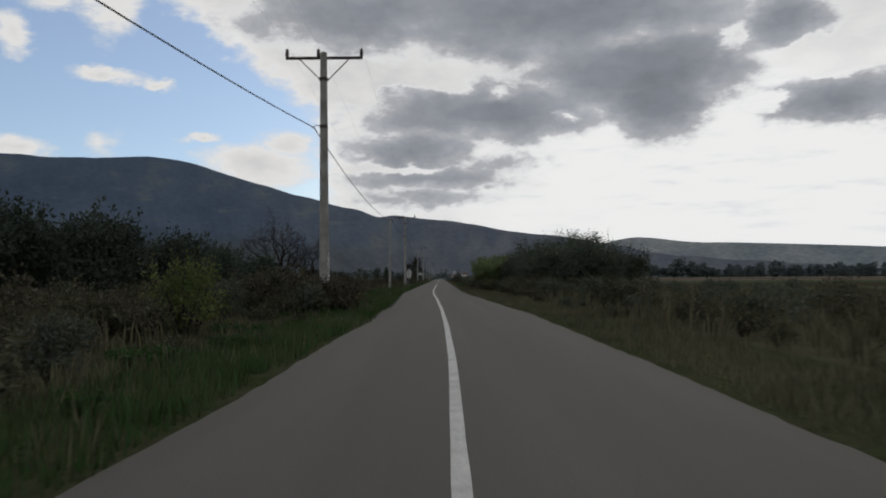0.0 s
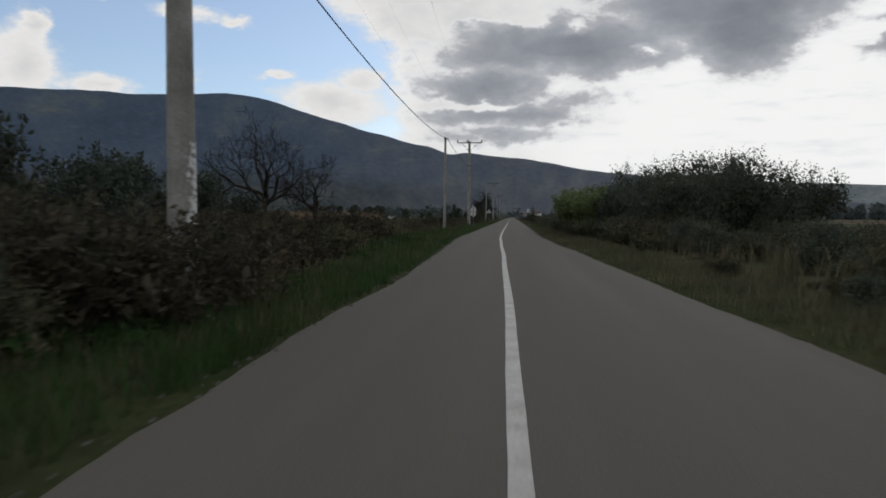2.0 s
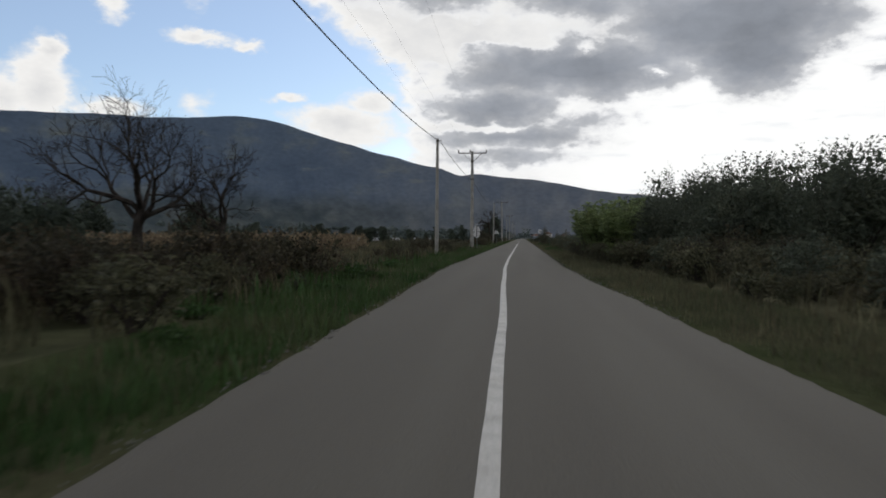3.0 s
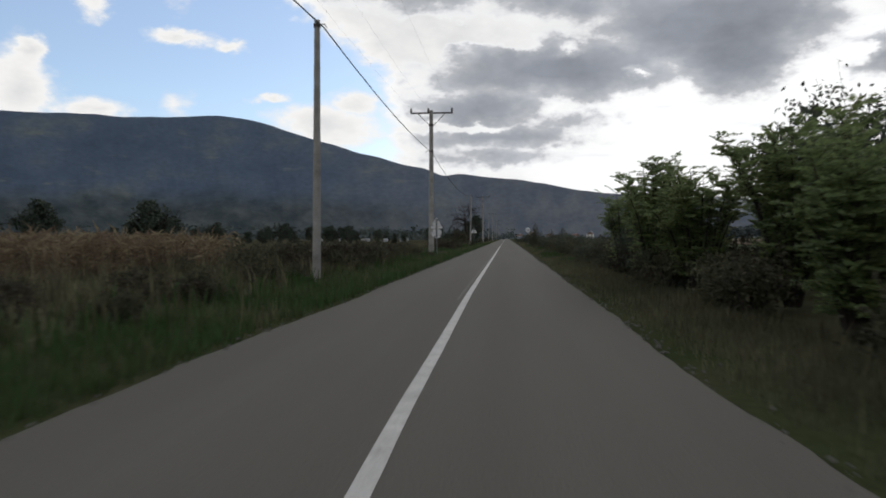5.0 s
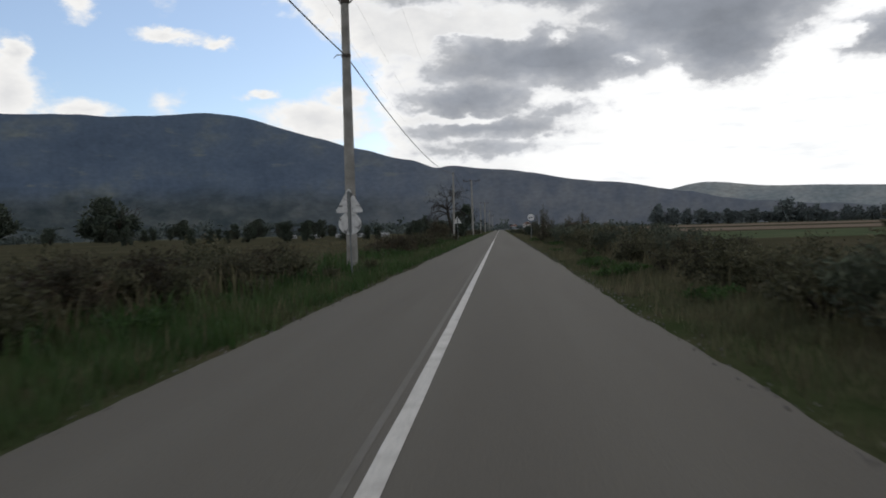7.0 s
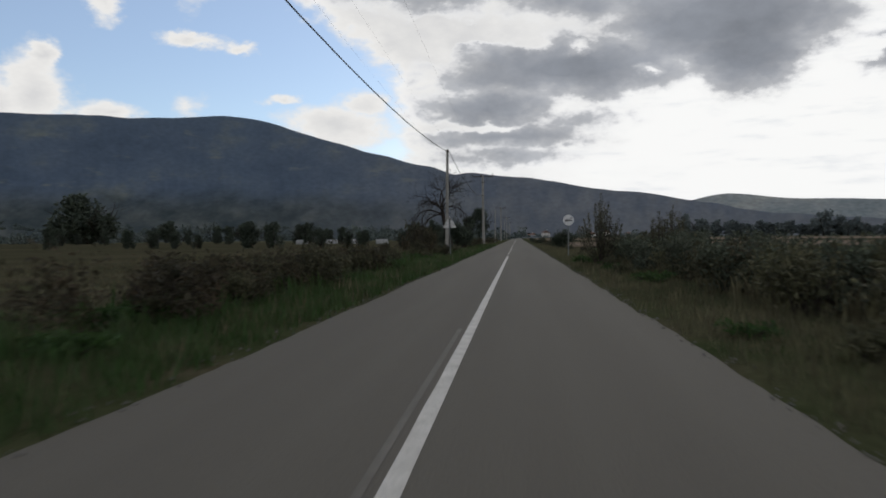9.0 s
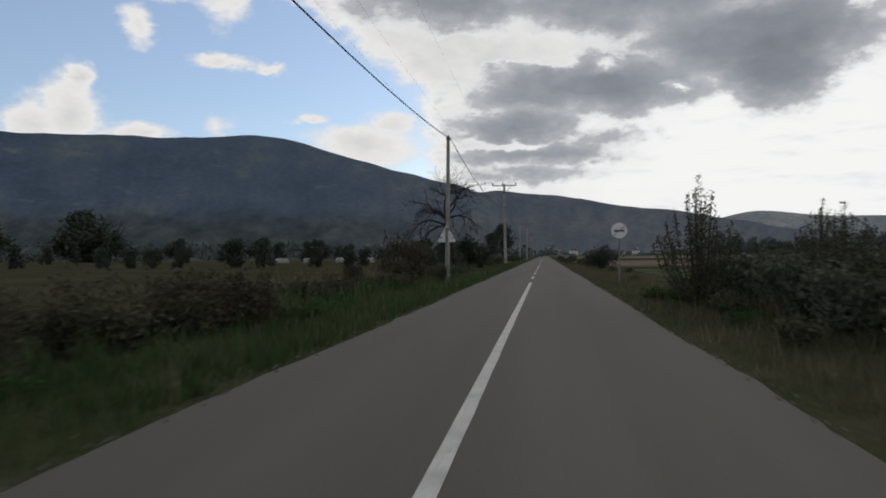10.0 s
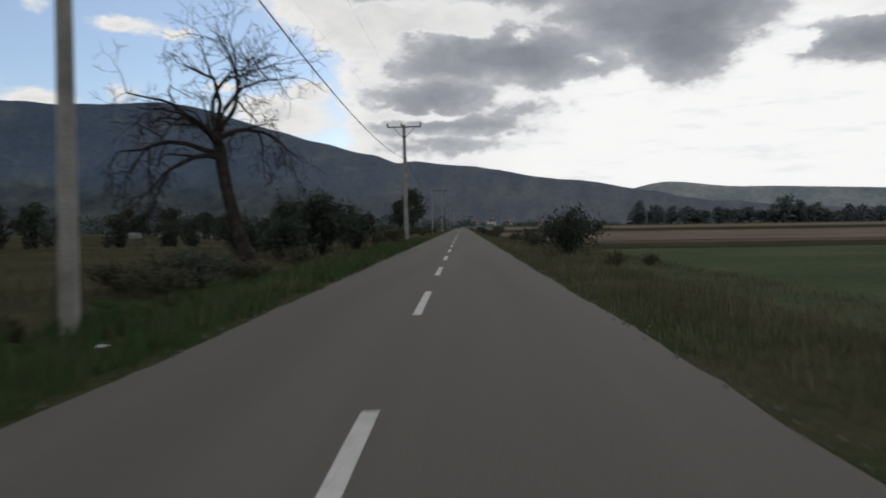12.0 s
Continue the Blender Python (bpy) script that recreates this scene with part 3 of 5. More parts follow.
def field(name, x0, x1, y0, y1, mat, label, z):
    """A field sheet with slightly wandering edges."""
    nx, ny = 14, 14
    verts = []
    for j in range(ny + 1):
        for i in range(nx + 1):
            x, y = x0 + (x1 - x0) * i / nx, y0 + (y1 - y0) * j / ny
            y += 0.6 * noise.noise((x * 0.12, y * 0.3, 2.0))
            verts.append((x, y, z))
    faces = [(j * (nx + 1) + i, j * (nx + 1) + i + 1, (j + 1) * (nx + 1) + i + 1, (j + 1) * (nx + 1) + i) for j in range(ny) for i in range(nx)]
    tagged(part(name, (verts, faces), mat), label, "field", kind="structure")


field("field_1", 4.8, 160, 138, 184, M_GREENFIELD, "low green crop field beside the road", -0.075)
field("field_2", 4.8, 200, 185, 193, M_MEADOW, "strip of dry grass between fields", -0.07)
field("field_3", 4.8, 240, 194.5, 200, M_TILLED, "narrow band of dark tilled soil", -0.065)
field("field_4", 4.8, 300, 201, 262, M_STUBBLE, "harvested stubble field", -0.06)
field("field_5", 4.8, 360, 264, 330, M_MEADOW, "dry grass field", -0.055)
field("field_6", 4.8, 420, 332, 520, M_STUBBLE, "pale harvested field", -0.05)
field("field_7", -120, -4.3, 126, 194, M_MEADOW, "olive-green meadow beside the road", -0.075)
field("field_8", -120, -4.3, 195, 201, M_MEADOW, "pale dry strip of grass before a row of trees", -0.07)
field("field_9", -140, -4.3, 96, 124, M_MEADOW, "rough brown meadow", -0.07)
field("field_10", -180, -9.5, 206, 330, M_MEADOW, "wide dry meadow", -0.07)
field("field_11", 4.9, 90, 84, 136, M_MEADOW, "rough grassland behind a hedge", -0.07)

# ---- mountains ----
RIDGE = [(-64.0, 3.59, 10.0), (-56.0, 2.72, 10.0), (-48.0, 4.25, 9.4), (-41.0, 3.75, 8.1), (-35.0, 3.71, 6.9), (-30.0, 3.76, 5.9), (-25.5, 3.57, 5.3), (-21.5, 3.95, 5.0), (-17.5, 4.16, 5.0),
         (-13.5, 2.73, 5.0), (-9.5, 2.84, 5.0), (-5.5, 1.53, 5.3), (-1.0, 2.75, 5.9), (4.0, 1.12, 6.6), (9.5, 2.03, 7.5), (16.0, 0.44, 9.1), (24.0, 0.83, 10.0)]


def ridge(a):
    return (0.986 - 0.036 * ease(-12, -28, a)) * sum(h * math.exp(-((a - c) / w) ** 2) for c, h, w in RIDGE) - 0.28 * math.exp(-((a + 16.8) / 2.6) ** 2) - 0.2 * math.exp(-((a + 4.9) / 0.8) ** 2) + 0.08 * math.exp(-((a + 3.2) / 1.2) ** 2)


def far_ridge(a):
    return 0.75 * math.exp(-((a - 14.8) / 3.4) ** 2) + 2.35 * math.exp(-((a - 20) / 17) ** 2) + 1.4 * math.exp(-((a - 48) / 15) ** 2)


def slope(a, r, height, rough, near, far):
    """The height of a slope with its spurs and hollows."""
    g = math.log(r / near) / math.log(far / near)
    z = height(a, r)
    spurs = noise.fractal((a * 0.28 + r * 0.00006, r * 0.00016, 1.7), 0.9, 2.1, 4) * rough * 0.8 * min(1.0, max(0.0, z) / 120) * max(0.0, 1 - g) ** 0.8
    rib = noise.noise((a * 0.42 + r * 0.0003, r * 0.00025, 7.3)) + 0.25 * noise.noise((a * 0.8 - r * 0.0006, r * 0.0003, 2.9))
    side = ease(1100, 2300, r) * ease(4150, 2900, r) * min(1.0, max(0.0, z) / 120)
    return z + spurs + rib * 24.0 * side * (1.0 if rough > 40 else 0.6)


def range_mesh(a0, a1, na, r0, r1, nr, height, rough, near=None, far=None):
    near, far = near or r0, far or r1
    verts, faces = [], []
    for i in range(na + 1):
        a = a0 + (a1 - a0) * i / na
        for j in range(nr + 1):
            s = j / nr
            r = r0 * (r1 / r0) ** s
            g = math.log(r / near) / math.log(far / near)
            x, y = r * math.sin(radians(a)), 75 + r * math.cos(radians(a))
            z = slope(a, r, height, rough, near, far)
            verts.append((x, y, z + (noise.noise((a * 9.0, r * 0.01, 3.0)) * 2.5 + noise.noise((a * 31.0, r * 0.02, 8.0)) * 3.0 if g > 0.975 else 0)))
    w = nr + 1
    faces = [(i * w + j, (i + 1) * w + j, (i + 1) * w + j + 1, i * w + j + 1) for i in range(na) for j in range(nr)]
    return verts, faces


def main_height(a, r):
    foot = 58 * ease(330, 1500, r) * ease(4, -14, a) if a < 4 else 0.0
    t = ease(900, 4250, r)
    return -0.6 + max(0.0, foot * (1 - t)) + math.tan(radians(ridge(a))) * 4200 * t ** 1.15


def far_height(a, r):
    return -0.6 + math.tan(radians(far_ridge(a))) * 4760 * ease(2800, 4760, r) + 1.2


tagged(part("mountain_range", range_mesh(-72, 33, 760, 1340, 4200, 52, main_height, 60.0, 320, 4200), M_HAZY_FOREST, smooth=True),
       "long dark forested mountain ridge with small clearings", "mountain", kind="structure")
tagged(part("foothills", range_mesh(-72, 33, 380, 320, 1440, 28, main_height, 60.0, 320, 4200), M_HAZY_FOREST, smooth=True),
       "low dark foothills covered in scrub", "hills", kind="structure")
tagged(part("mountain_range_far", range_mesh(3, 75, 200, 2800, 4760, 26, far_height, 30.0), M_HAZY_HILLS, smooth=True),
       "hazy grey-green hills far across the valley", "mountain", kind="structure")

# ---- poles, cables and signs ----
def pole_body(h, r0, r1, name, m, label, group):
    p = thing("utility_pole", m, label, "utility pole", group)
    part("shaft", lathe([(r0, -0.3), (r0, 0.0), (r0 * 0.8 + r1 * 0.2, h * 0.25), (r0 * 0.5 + r1 * 0.5, h * 0.55), (r1, h - 0.03), (r1 * 0.85, h)], 14), M_CONCRETE, p, smooth=False)
    return p


def insulator(parent, x, y, z):
    part("insulator", moved(lathe([(0.018, -0.1), (0.024, 0.0), (0.085, 0.03), (0.05, 0.08), (0.082, 0.12), (0.048, 0.17), (0.07, 0.21), (0.042, 0.28), (0.0, 0.31)], 10), pose(x, y, z)), M_PORCELAIN, parent, "dark brown porcelain insulator", smooth=True)


def crossarm_pole(m, top):
    p = pole_body(top, 0.19, 0.125, "utility_pole", m, "tall round concrete pole with a steel crossarm", "power line poles")
    z = top - 0.16
    arm = part("crossarm", box(-1.45, 1.45, 0.13, 0.22, z - 0.05, z + 0.05, 0.008), M_DARKSTEEL, p, "dark steel crossarm")
    part("bolt", tube([(0, -0.2, z), (0, 0.26, z)], [0.014, 0.014], 6), M_STEEL, arm)
    for s in (-1, 1):
        part("brace", tube([(s * 0.92, 0.175, z - 0.05), (s * 0.12, 0.17, z - 0.86)], [0.022, 0.022], 6), M_DARKSTEEL, p)
    part("clamp", lathe([(0.17, z - 0.92), (0.17, z - 0.8)], 12), M_DARKSTEEL, p)
    for x in (-1.4, 1.4):
        insulator(p, x, 0.175, z + 0.06)
    insulator(p, -0.22, 0.175, z + 0.06)
    part("cable_bracket", join(tube([(0.1, 0.0, 7.05), (-0.3, 0, 7.1), (-0.42, 0, 7.0)], [0.016, 0.016, 0.016], 6), lathe([(0.155, 6.98), (0.155, 7.1)], 12)), M_DARKSTEEL, p)
    return p

def limewash_flakes():
    """What the weather has left of a limewash coat: ragged flakes down the pole's road side."""
    rng = np.random.default_rng(91)
    sides, rows = 64, 90
    heights = np.linspace(0.4, 2.35, rows)
    v, f = lathe([(float(np.interp(z, (0.4, 1.6, 2.6), (0.194, 0.193, 0.1838))), float(z)) for z in heights], sides)
    phase = rng.uniform(0, 6.28, 6)
    kept = []
    for q in f[:-2]:
        row, k = q[0] // sides, q[0] % sides
        a = (k / sides * 360 + 180) % 360 - 180
        inside = 1 - abs(a - 2 - 6 * math.sin(row * 0.21 + phase[0])) / 52
        patch = math.sin(row * 0.55 + k * 0.5 + phase[1]) + math.sin(row * 0.23 - k * 0.9 + phase[2]) + math.sin(row * 1.3 + k * 0.3 + phase[3])
        if inside > 0 and inside * 1.9 + patch * 0.45 + (1.0 - heights[row] / 2.35) * 0.8 + rng.normal() * 0.35 > 0.95:
            kept.append(q)
    return v, kept


def plain_pole(m, top):
    p = pole_body(top, 0.118, 0.08, "utility_pole", m, "slim plain concrete pole carrying a cable", "power line poles")
    part("cable_bracket", join(tube([(-0.05, 0, top - 0.12), (0.2, 0.05, top - 0.1), (0.25, 0.05, top - 0.2)], [0.014, 0.014, 0.014], 6), lathe([(0.1, top - 0.2), (0.1, top - 0.1)], 12)), M_DARKSTEEL, p)
    return p


POLES = [(-9.2, -18.0, "plain"), (-3.67, 27.3, "arm"), (-4.4, 73.5, "plain"), (-4.3, 103.6, "arm"), (-4.17, 156.0, "plain"), (-4.15, 210.0, "arm"),
         (-4.3, 268.0, "plain"), (-4.3, 325.0, "arm"), (-4.3, 382.0, "plain"), (-4.3, 438.0, "arm"), (-4.3, 494.0, "plain"), (-4.3, 552.0, "arm"), (-4.3, 610.0, "plain")]
TOPS = {"plain": 7.15, "arm": 9.85}
first = {}
for k, (x, y, kind) in enumerate(POLES):
    lean = pose(x, y, -0.18 if k == 1 else 0.0, 0.0, (0.7, -0.5, 0.3, 0.0)[k % 4] * (1.0 if k > 1 else 0.4), 0)
    if kind in first:
        pole = copy_thing(first[kind], lean)
    else:
        pole = first[kind] = crossarm_pole(lean, TOPS[kind]) if kind == "arm" else plain_pole(lean, TOPS[kind])
first["arm"]["label"] = "concrete crossarm pole with flaking limewash near its foot"
part("limewash", limewash_flakes(), M_LIME, first["arm"], "flaking white limewash")


def hang(points, sag, radius, n=14):
    line = []
    for (a, b) in zip(points, points[1:]):
        a, b = Vector(a), Vector(b)
        for i in range(n):
            t = i / n
            line.append(a.lerp(b, t) - Vector((0, 0, sag * 4 * t * (1 - t) * ((b - a).length / 55) ** 2)))
    line.append(Vector(points[-1]))
    return tube(line, [radius] * len(line), 5)


cable_at = [(x - (0.4 if y < 50 else -0.04), y, 6.84 if y < 50 else 7.0) if kind == "arm" else (x + 0.22, y + 0.05, TOPS[kind] - 0.2) for x, y, kind in POLES]
tagged(part("power_cable", hang(cable_at, 1.0, 0.02), M_CABLE), "black bundled cable slung from pole to pole", "cable")
arms = [(x, y) for x, y, kind in POLES if kind == "arm"]
for dx in (-1.4, -0.22, 1.4):
    pts = [(arms[0][0] + dx, -50.0, 10.0)] + [(x + dx, y + 0.17, TOPS["arm"] + 0.12) for x, y in arms]
    tagged(part("overhead_wire", hang(pts, 0.5, 0.0022), M_STEEL), "thin bare overhead wire on the crossarms", "wire", "overhead wires")


def plate(outline, y0, y1, bulge=0.0):
    n = len(outline)
    v = [(x, y0, z) for x, z in outline] + [(x, y1, z) for x, z in outline]
    return v, [tuple(range(n)), tuple(range(2 * n - 1, n - 1, -1))] + [(i, i + n, (i + 1) % n + n, (i + 1) % n) for i in range(n)]


def disc(cx, cz, r, n=32):
    return [(cx + r * math.cos(2 * math.pi * k / n), cz + r * math.sin(2 * math.pi * k / n)) for k in range(n)]


def triangle(cx, top, side, corner=0.05):
    h = side * 0.866
    tips = [(cx, top + corner * 0.6), (cx - side / 2 - corner * 0.3, top - h), (cx + side / 2 + corner * 0.3, top - h)]
    mid = (cx, top - h * 0.66)
    pts = []
    for k, (x, z) in enumerate(tips):
        dx, dz = mid[0] - x, mid[1] - z
        l = math.hypot(dx, dz)
        c = (x + dx / l * corner * 2, z + dz / l * corner * 2)
        base = (90, 210, 330)[k]
        pts += [(c[0] + corner * math.cos(radians(base + a)), c[1] + corner * math.sin(radians(base + a))) for a in (-60, -30, 0, 30, 60)]
    return pts


def post(parent, x, top, r=0.025):
    part("post", tube([(x, 0, -0.3), (x, 0, top)], [r, r], 10), M_STEEL, parent, "galvanised steel post")


warn = thing("warning_sign", pose(-3.42, 150.4, 0, 0, -1.0, 4), "triangular road sign seen from its weathered grey back", "road sign")
post(warn, 0, 2.36)
part("plate", plate(triangle(0, 2.46, 0.8), 0.036, 0.05), M_SIGNBACK, warn, "scratched pale aluminium back")
part("channel", box(-0.055, 0.055, 0.0, 0.034, 1.82, 2.38, 0.006), M_SIGNGREY, warn, "grey mounting channel")
part("clip", box(-0.075, 0.075, -0.035, 0.03, 1.78, 1.81, 0.004), M_STEEL, warn)
both = thing("warning_sign", pose(-3.56, 99.9, 0, 0, -1.0, 3), "triangular sign over a round one, backs turned, on one post", "road sign")
post(both, 0, 2.38)
part("plate", plate(triangle(0, 2.46, 0.8), 0.036, 0.05), M_SIGNBACK, both, "pale triangular aluminium back")
part("plate", plate(disc(0, 1.46, 0.32), 0.036, 0.05), M_SIGNBACK, both, "round aluminium back")
part("channel", box(-0.05, 0.05, 0.0, 0.034, 1.2, 2.36, 0.006), M_SIGNGREY, both, "grey mounting channel")


def car_shape(cx, cz, s):
    """The outline of a car from behind, as on the sign."""
    body = [(-0.5, -0.16), (0.5, -0.16), (0.52, 0.1), (0.42, 0.16), (-0.42, 0.16), (-0.52, 0.1)]
    cabin = [(-0.36, 0.165), (0.36, 0.165), (0.27, 0.36), (-0.27, 0.36)]
    win = [(-0.27, 0.185), (0.27, 0.185), (0.2, 0.32), (-0.2, 0.32)]
    wheels = [[(-0.46, -0.3), (-0.28, -0.3), (-0.28, -0.16), (-0.46, -0.16)], [(0.28, -0.3), (0.46, -0.3), (0.46, -0.16), (0.28, -0.16)]]
    at = lambda pts: [(cx + x * s, cz + z * s) for x, z in pts]
    return [at(body)] + [at(w) for w in wheels], at(cabin), at(win)


end_sign = thing("road_sign", pose(3.6, 150.45, 0, 0, 0.4, -3), "round white sign with two cars struck through", "road sign")
post(end_sign, 0, 2.3, 0.03)
part("plate", plate(disc(0, 2.16, 0.315, 48), -0.05, -0.036), M_SIGNWHITE, end_sign, "dull white sign face")
for cx, cz, mt in ((-0.108, 2.145, M_SIGNBLACK), (0.108, 2.15, M_SIGNBLACK)):
    dark, cabin, win = car_shape(cx, cz, 0.19)
    part("pictogram", join(*[plate(q, -0.056, -0.0505) for q in dark], plate(cabin, -0.0555, -0.0505)), mt, end_sign, "black car pictogram")
    part("pictogram_window", plate(win, -0.0575, -0.0558), M_SIGNWHITE, end_sign)
stripe = plate([(-0.3, 0.0), (0.3, 0.0), (0.3, 0.009), (-0.3, 0.009)], -0.0524, -0.0504)
for k in range(3):
    part("stripe", moved(stripe, pose(-0.011 * (k - 1), 0, 2.155 + 0.015 * (k - 1), 0, -42, 0)), M_SIGNGREY, end_sign, "thin grey cancelling stripe")


# ---- plants ----
def bush_geo(seed, w, h, n, leaf, shoots=10, ragged=0.3, lumps=6, up=0.3):
    """Stems and leaves of a bush on the origin."""
    rng = np.random.default_rng(seed)
    blobs = [(0, 0, h * 0.42, w * 0.42, w * 0.42, h * 0.45)]
    for _ in range(lumps):
        a, r = rng.uniform(0, 6.28), w * rng.uniform(0.15, 0.42)
        hh = h * rng.uniform(0.3, 0.8)
        blobs.append((math.cos(a) * r, math.sin(a) * r, hh, w * rng.uniform(0.13, 0.26), w * rng.uniform(0.13, 0.26), h * rng.uniform(0.14, 0.3)))
    pos = blob_points(rng, n, blobs, ragged)
    stems, extra, axes = [], [], []
    for _ in range(shoots):
        a, r = rng.uniform(0, 6.28), w * rng.uniform(0.0, 0.4)
        tilt = rng.uniform(0.0, 0.35)
        top = h * rng.uniform(0.75, 1.08)
        base = Vector((math.cos(a) * r * 0.3, math.sin(a) * r * 0.3, 0))
        tip = Vector((math.cos(a) * (r + tilt * top * 0.4), math.sin(a) * (r + tilt * top * 0.4), top))
        mid = base.lerp(tip, 0.5) + Vector(rng.normal(size=3)) * 0.06 * h
        stems.append(tube([base, mid, tip], [0.012 * h ** 0.5 + 0.006, 0.01, 0.003], 3, False))
        for k in range(int((18 if h < 3 else 34) + 10 * rng.random())):
            t = rng.uniform(0.45, 1.0)
            extra.append(tuple(mid.lerp(tip, max(0, t * 2 - 1)) + Vector(rng.normal(size=3)) * (0.012 * h + 0.01)))
    for _ in range(6):
        a = rng.uniform(0, 6.28)
        stems.append(tube([(0, 0, 0), (math.cos(a) * w * 0.15, math.sin(a) * w * 0.15, h * 0.3), (math.cos(a) * w * 0.3, math.sin(a) * w * 0.3, h * 0.6)], [0.03 * h ** 0.5, 0.02, 0.008], 5, False))
    if extra:
        pos = np.concatenate([pos, np.array(extra)])
    inner = blob_points(rng, 90 if h < 2 else 520, [(x, y, z * 0.92, rx * 0.62, ry * 0.62, rz * 0.7) for x, y, z, rx, ry, rz in blobs], 0.1)
    return join(*stems), join(leaves(pos, leaf, leaf * 0.55, rng, up), leaves(inner, 0.32 if h > 2.5 else w * 0.09, 0.26 if h > 2.5 else w * 0.075, rng, 0.6))


def bush(seed, w, h, n, leaf, mat, label, m, group="", shoots=10, name="bush", ragged=0.3, stem_mat=None, lumps=6):
    stems, crown = bush_geo(seed, w, h, n, leaf, shoots, ragged, lumps)
    b = thing(name, m, label, name.replace("_", " "), group)
    tagged(part("branchwork", stems, stem_mat or M_TWIG, b), kind="stuff")
    tagged(part("foliage", crown, mat, b), kind="stuff")
    return b


def tree(seed, h, spread, n, leaf, mat, label, m, group="", trunk=0.12, clear=0.2, depth=2):
    """A tapered trunk with limbs, and a ragged crown of leaves on the twigs."""
    rng = np.random.default_rng(seed)
    tips = []
    geos = [tube([(0, 0, -0.2), (0.02 * h, 0, h * clear), (0.0, 0.02 * h, h * (clear + 0.2))], [trunk, trunk * 0.8, trunk * 0.65], 8, False)]
    for _ in range(6 if depth > 1 else 4):
        a = rng.uniform(0, 6.28)
        start = (0, 0, h * rng.uniform(clear, clear + 0.2))
        geos += branching(rng, start, (math.cos(a) * spread, math.sin(a) * spread, rng.uniform(0.6, 1.4)), h * (0.36 if depth > 1 else 0.5), trunk * 0.5, depth, 0.55, 0.0, 0.7, (2, 3), 0.25, tips, 5)
    rng2 = np.random.default_rng(seed + 1)
    top = max(t[0][2] for t in tips)
    k = min(1.0, h * 0.95 / top)
    r = h * (0.16 + 0.2 * spread)
    blobs = [(0, 0, h * (clear * 0.6 + 0.42), r * 0.75, r * 0.75, h * 0.36)]
    for _ in range(11):
        a, q, z = rng2.uniform(0, 6.28), rng2.uniform(0.3, 0.8), rng2.uniform(clear + 0.08, 0.86)
        w = r * rng2.uniform(0.32, 0.55)
        blobs.append((math.cos(a) * r * q * (1.25 - 0.7 * z), math.sin(a) * r * q * (1.25 - 0.7 * z), h * z, w, w, w * 0.85))
    pos = blob_points(rng2, n, blobs, 0.2)
    pos[:, 2] = np.maximum(pos[:, 2], h * clear * 0.6)
    t = thing("tree", m, label, "tree", group)
    wood = join(*geos)
    part("trunk", ([(x * k, y * k, z * k) for x, y, z in wood[0]], wood[1]), M_BARK, t)
    part("crown", leaves(pos, leaf, leaf * 0.6, rng2), mat, t)
    return t


def bare_tree(seed, h, label, m, depth=5, lean=(0.0, 0.0), trunk=0.16, droop=0.12, clear=0.35, limbs=5, spread=0.62, first_len=0.24, outward=0.8):
    rng = np.random.default_rng(seed)
    t = thing("bare_tree", m, label, "tree")
    top = Vector((lean[0], lean[1], h * clear))
    geos = [tube([(0, 0, -0.2), top * 0.3 + Vector((0.04, 0, 0)), top * 0.65 - Vector((0.05, 0, 0)), top], [trunk * 1.25, trunk, trunk * 0.85, trunk * 0.7], 9, False)]
    part("trunk", join(*geos), M_BARK, t)
    twigs = []
    for k in range(limbs):
        a = 6.28 * k / limbs + rng.uniform(-0.4, 0.4)
        start = top * float(rng.uniform(0.72, 1.0))
        twigs += branching(rng, start, (math.cos(a) * outward, math.sin(a) * outward, rng.uniform(0.5, 1.5)), h * first_len, trunk * 0.5, depth, spread, droop, 0.7, (2, 3), 0.2, None, 5, 0.22)
    part("branchwork", join(*twigs), M_BARK, t, "dark bare branches and fine twigs")
    return t


def locust_geo(seed, h, stems, reach):
    """A young locust: upright stems, feathered all along with compound leaves."""
    rng = np.random.default_rng(seed)
    wood, pos, axes = [], [], []
    for k in range(stems):
        a = rng.uniform(0, 6.28)
        r = reach * rng.uniform(0.15, 1.0)
        tip = Vector((math.cos(a) * r, math.sin(a) * r, h * rng.uniform(0.55, 1.0)))
        base = Vector((math.cos(a) * 0.12, math.sin(a) * 0.12, 0))
        mid = base.lerp(tip, 0.5) + Vector((0, 0, 0.12 * h))
        wood.append(tube([base, mid, tip], [0.03, 0.018, 0.005], 5, False))
        for j in range(33):
            t = rng.uniform(0.1, 1.0)
            p = base.lerp(mid, t * 2) if t < 0.5 else mid.lerp(tip, t * 2 - 1)
            b = rng.uniform(0, 6.28)
            d = Vector((math.cos(b), math.sin(b), rng.uniform(0.1, 0.9))).normalized()
            ln = rng.uniform(0.28, 0.46)
            e = p + d * ln + Vector((0, 0, -0.05))
            wood.append(tube([p, e], [0.004, 0.002], 3, False))
            side = d.cross(Vector((0, 0, 1))).normalized()
            for q in range(8):
                f = 0.12 + 0.88 * q / 7
                c = p.lerp(e, f) + Vector((0, 0, 0.03 * math.sin(f * 3.1)))
                for s in (-1, 1):
                    pos.append(tuple(c))
                    axes.append(tuple((side * s + d * 0.35) * 2.0))
    return join(*wood), leaves(pos, 0.1, 0.05, rng, 0.1, axes)


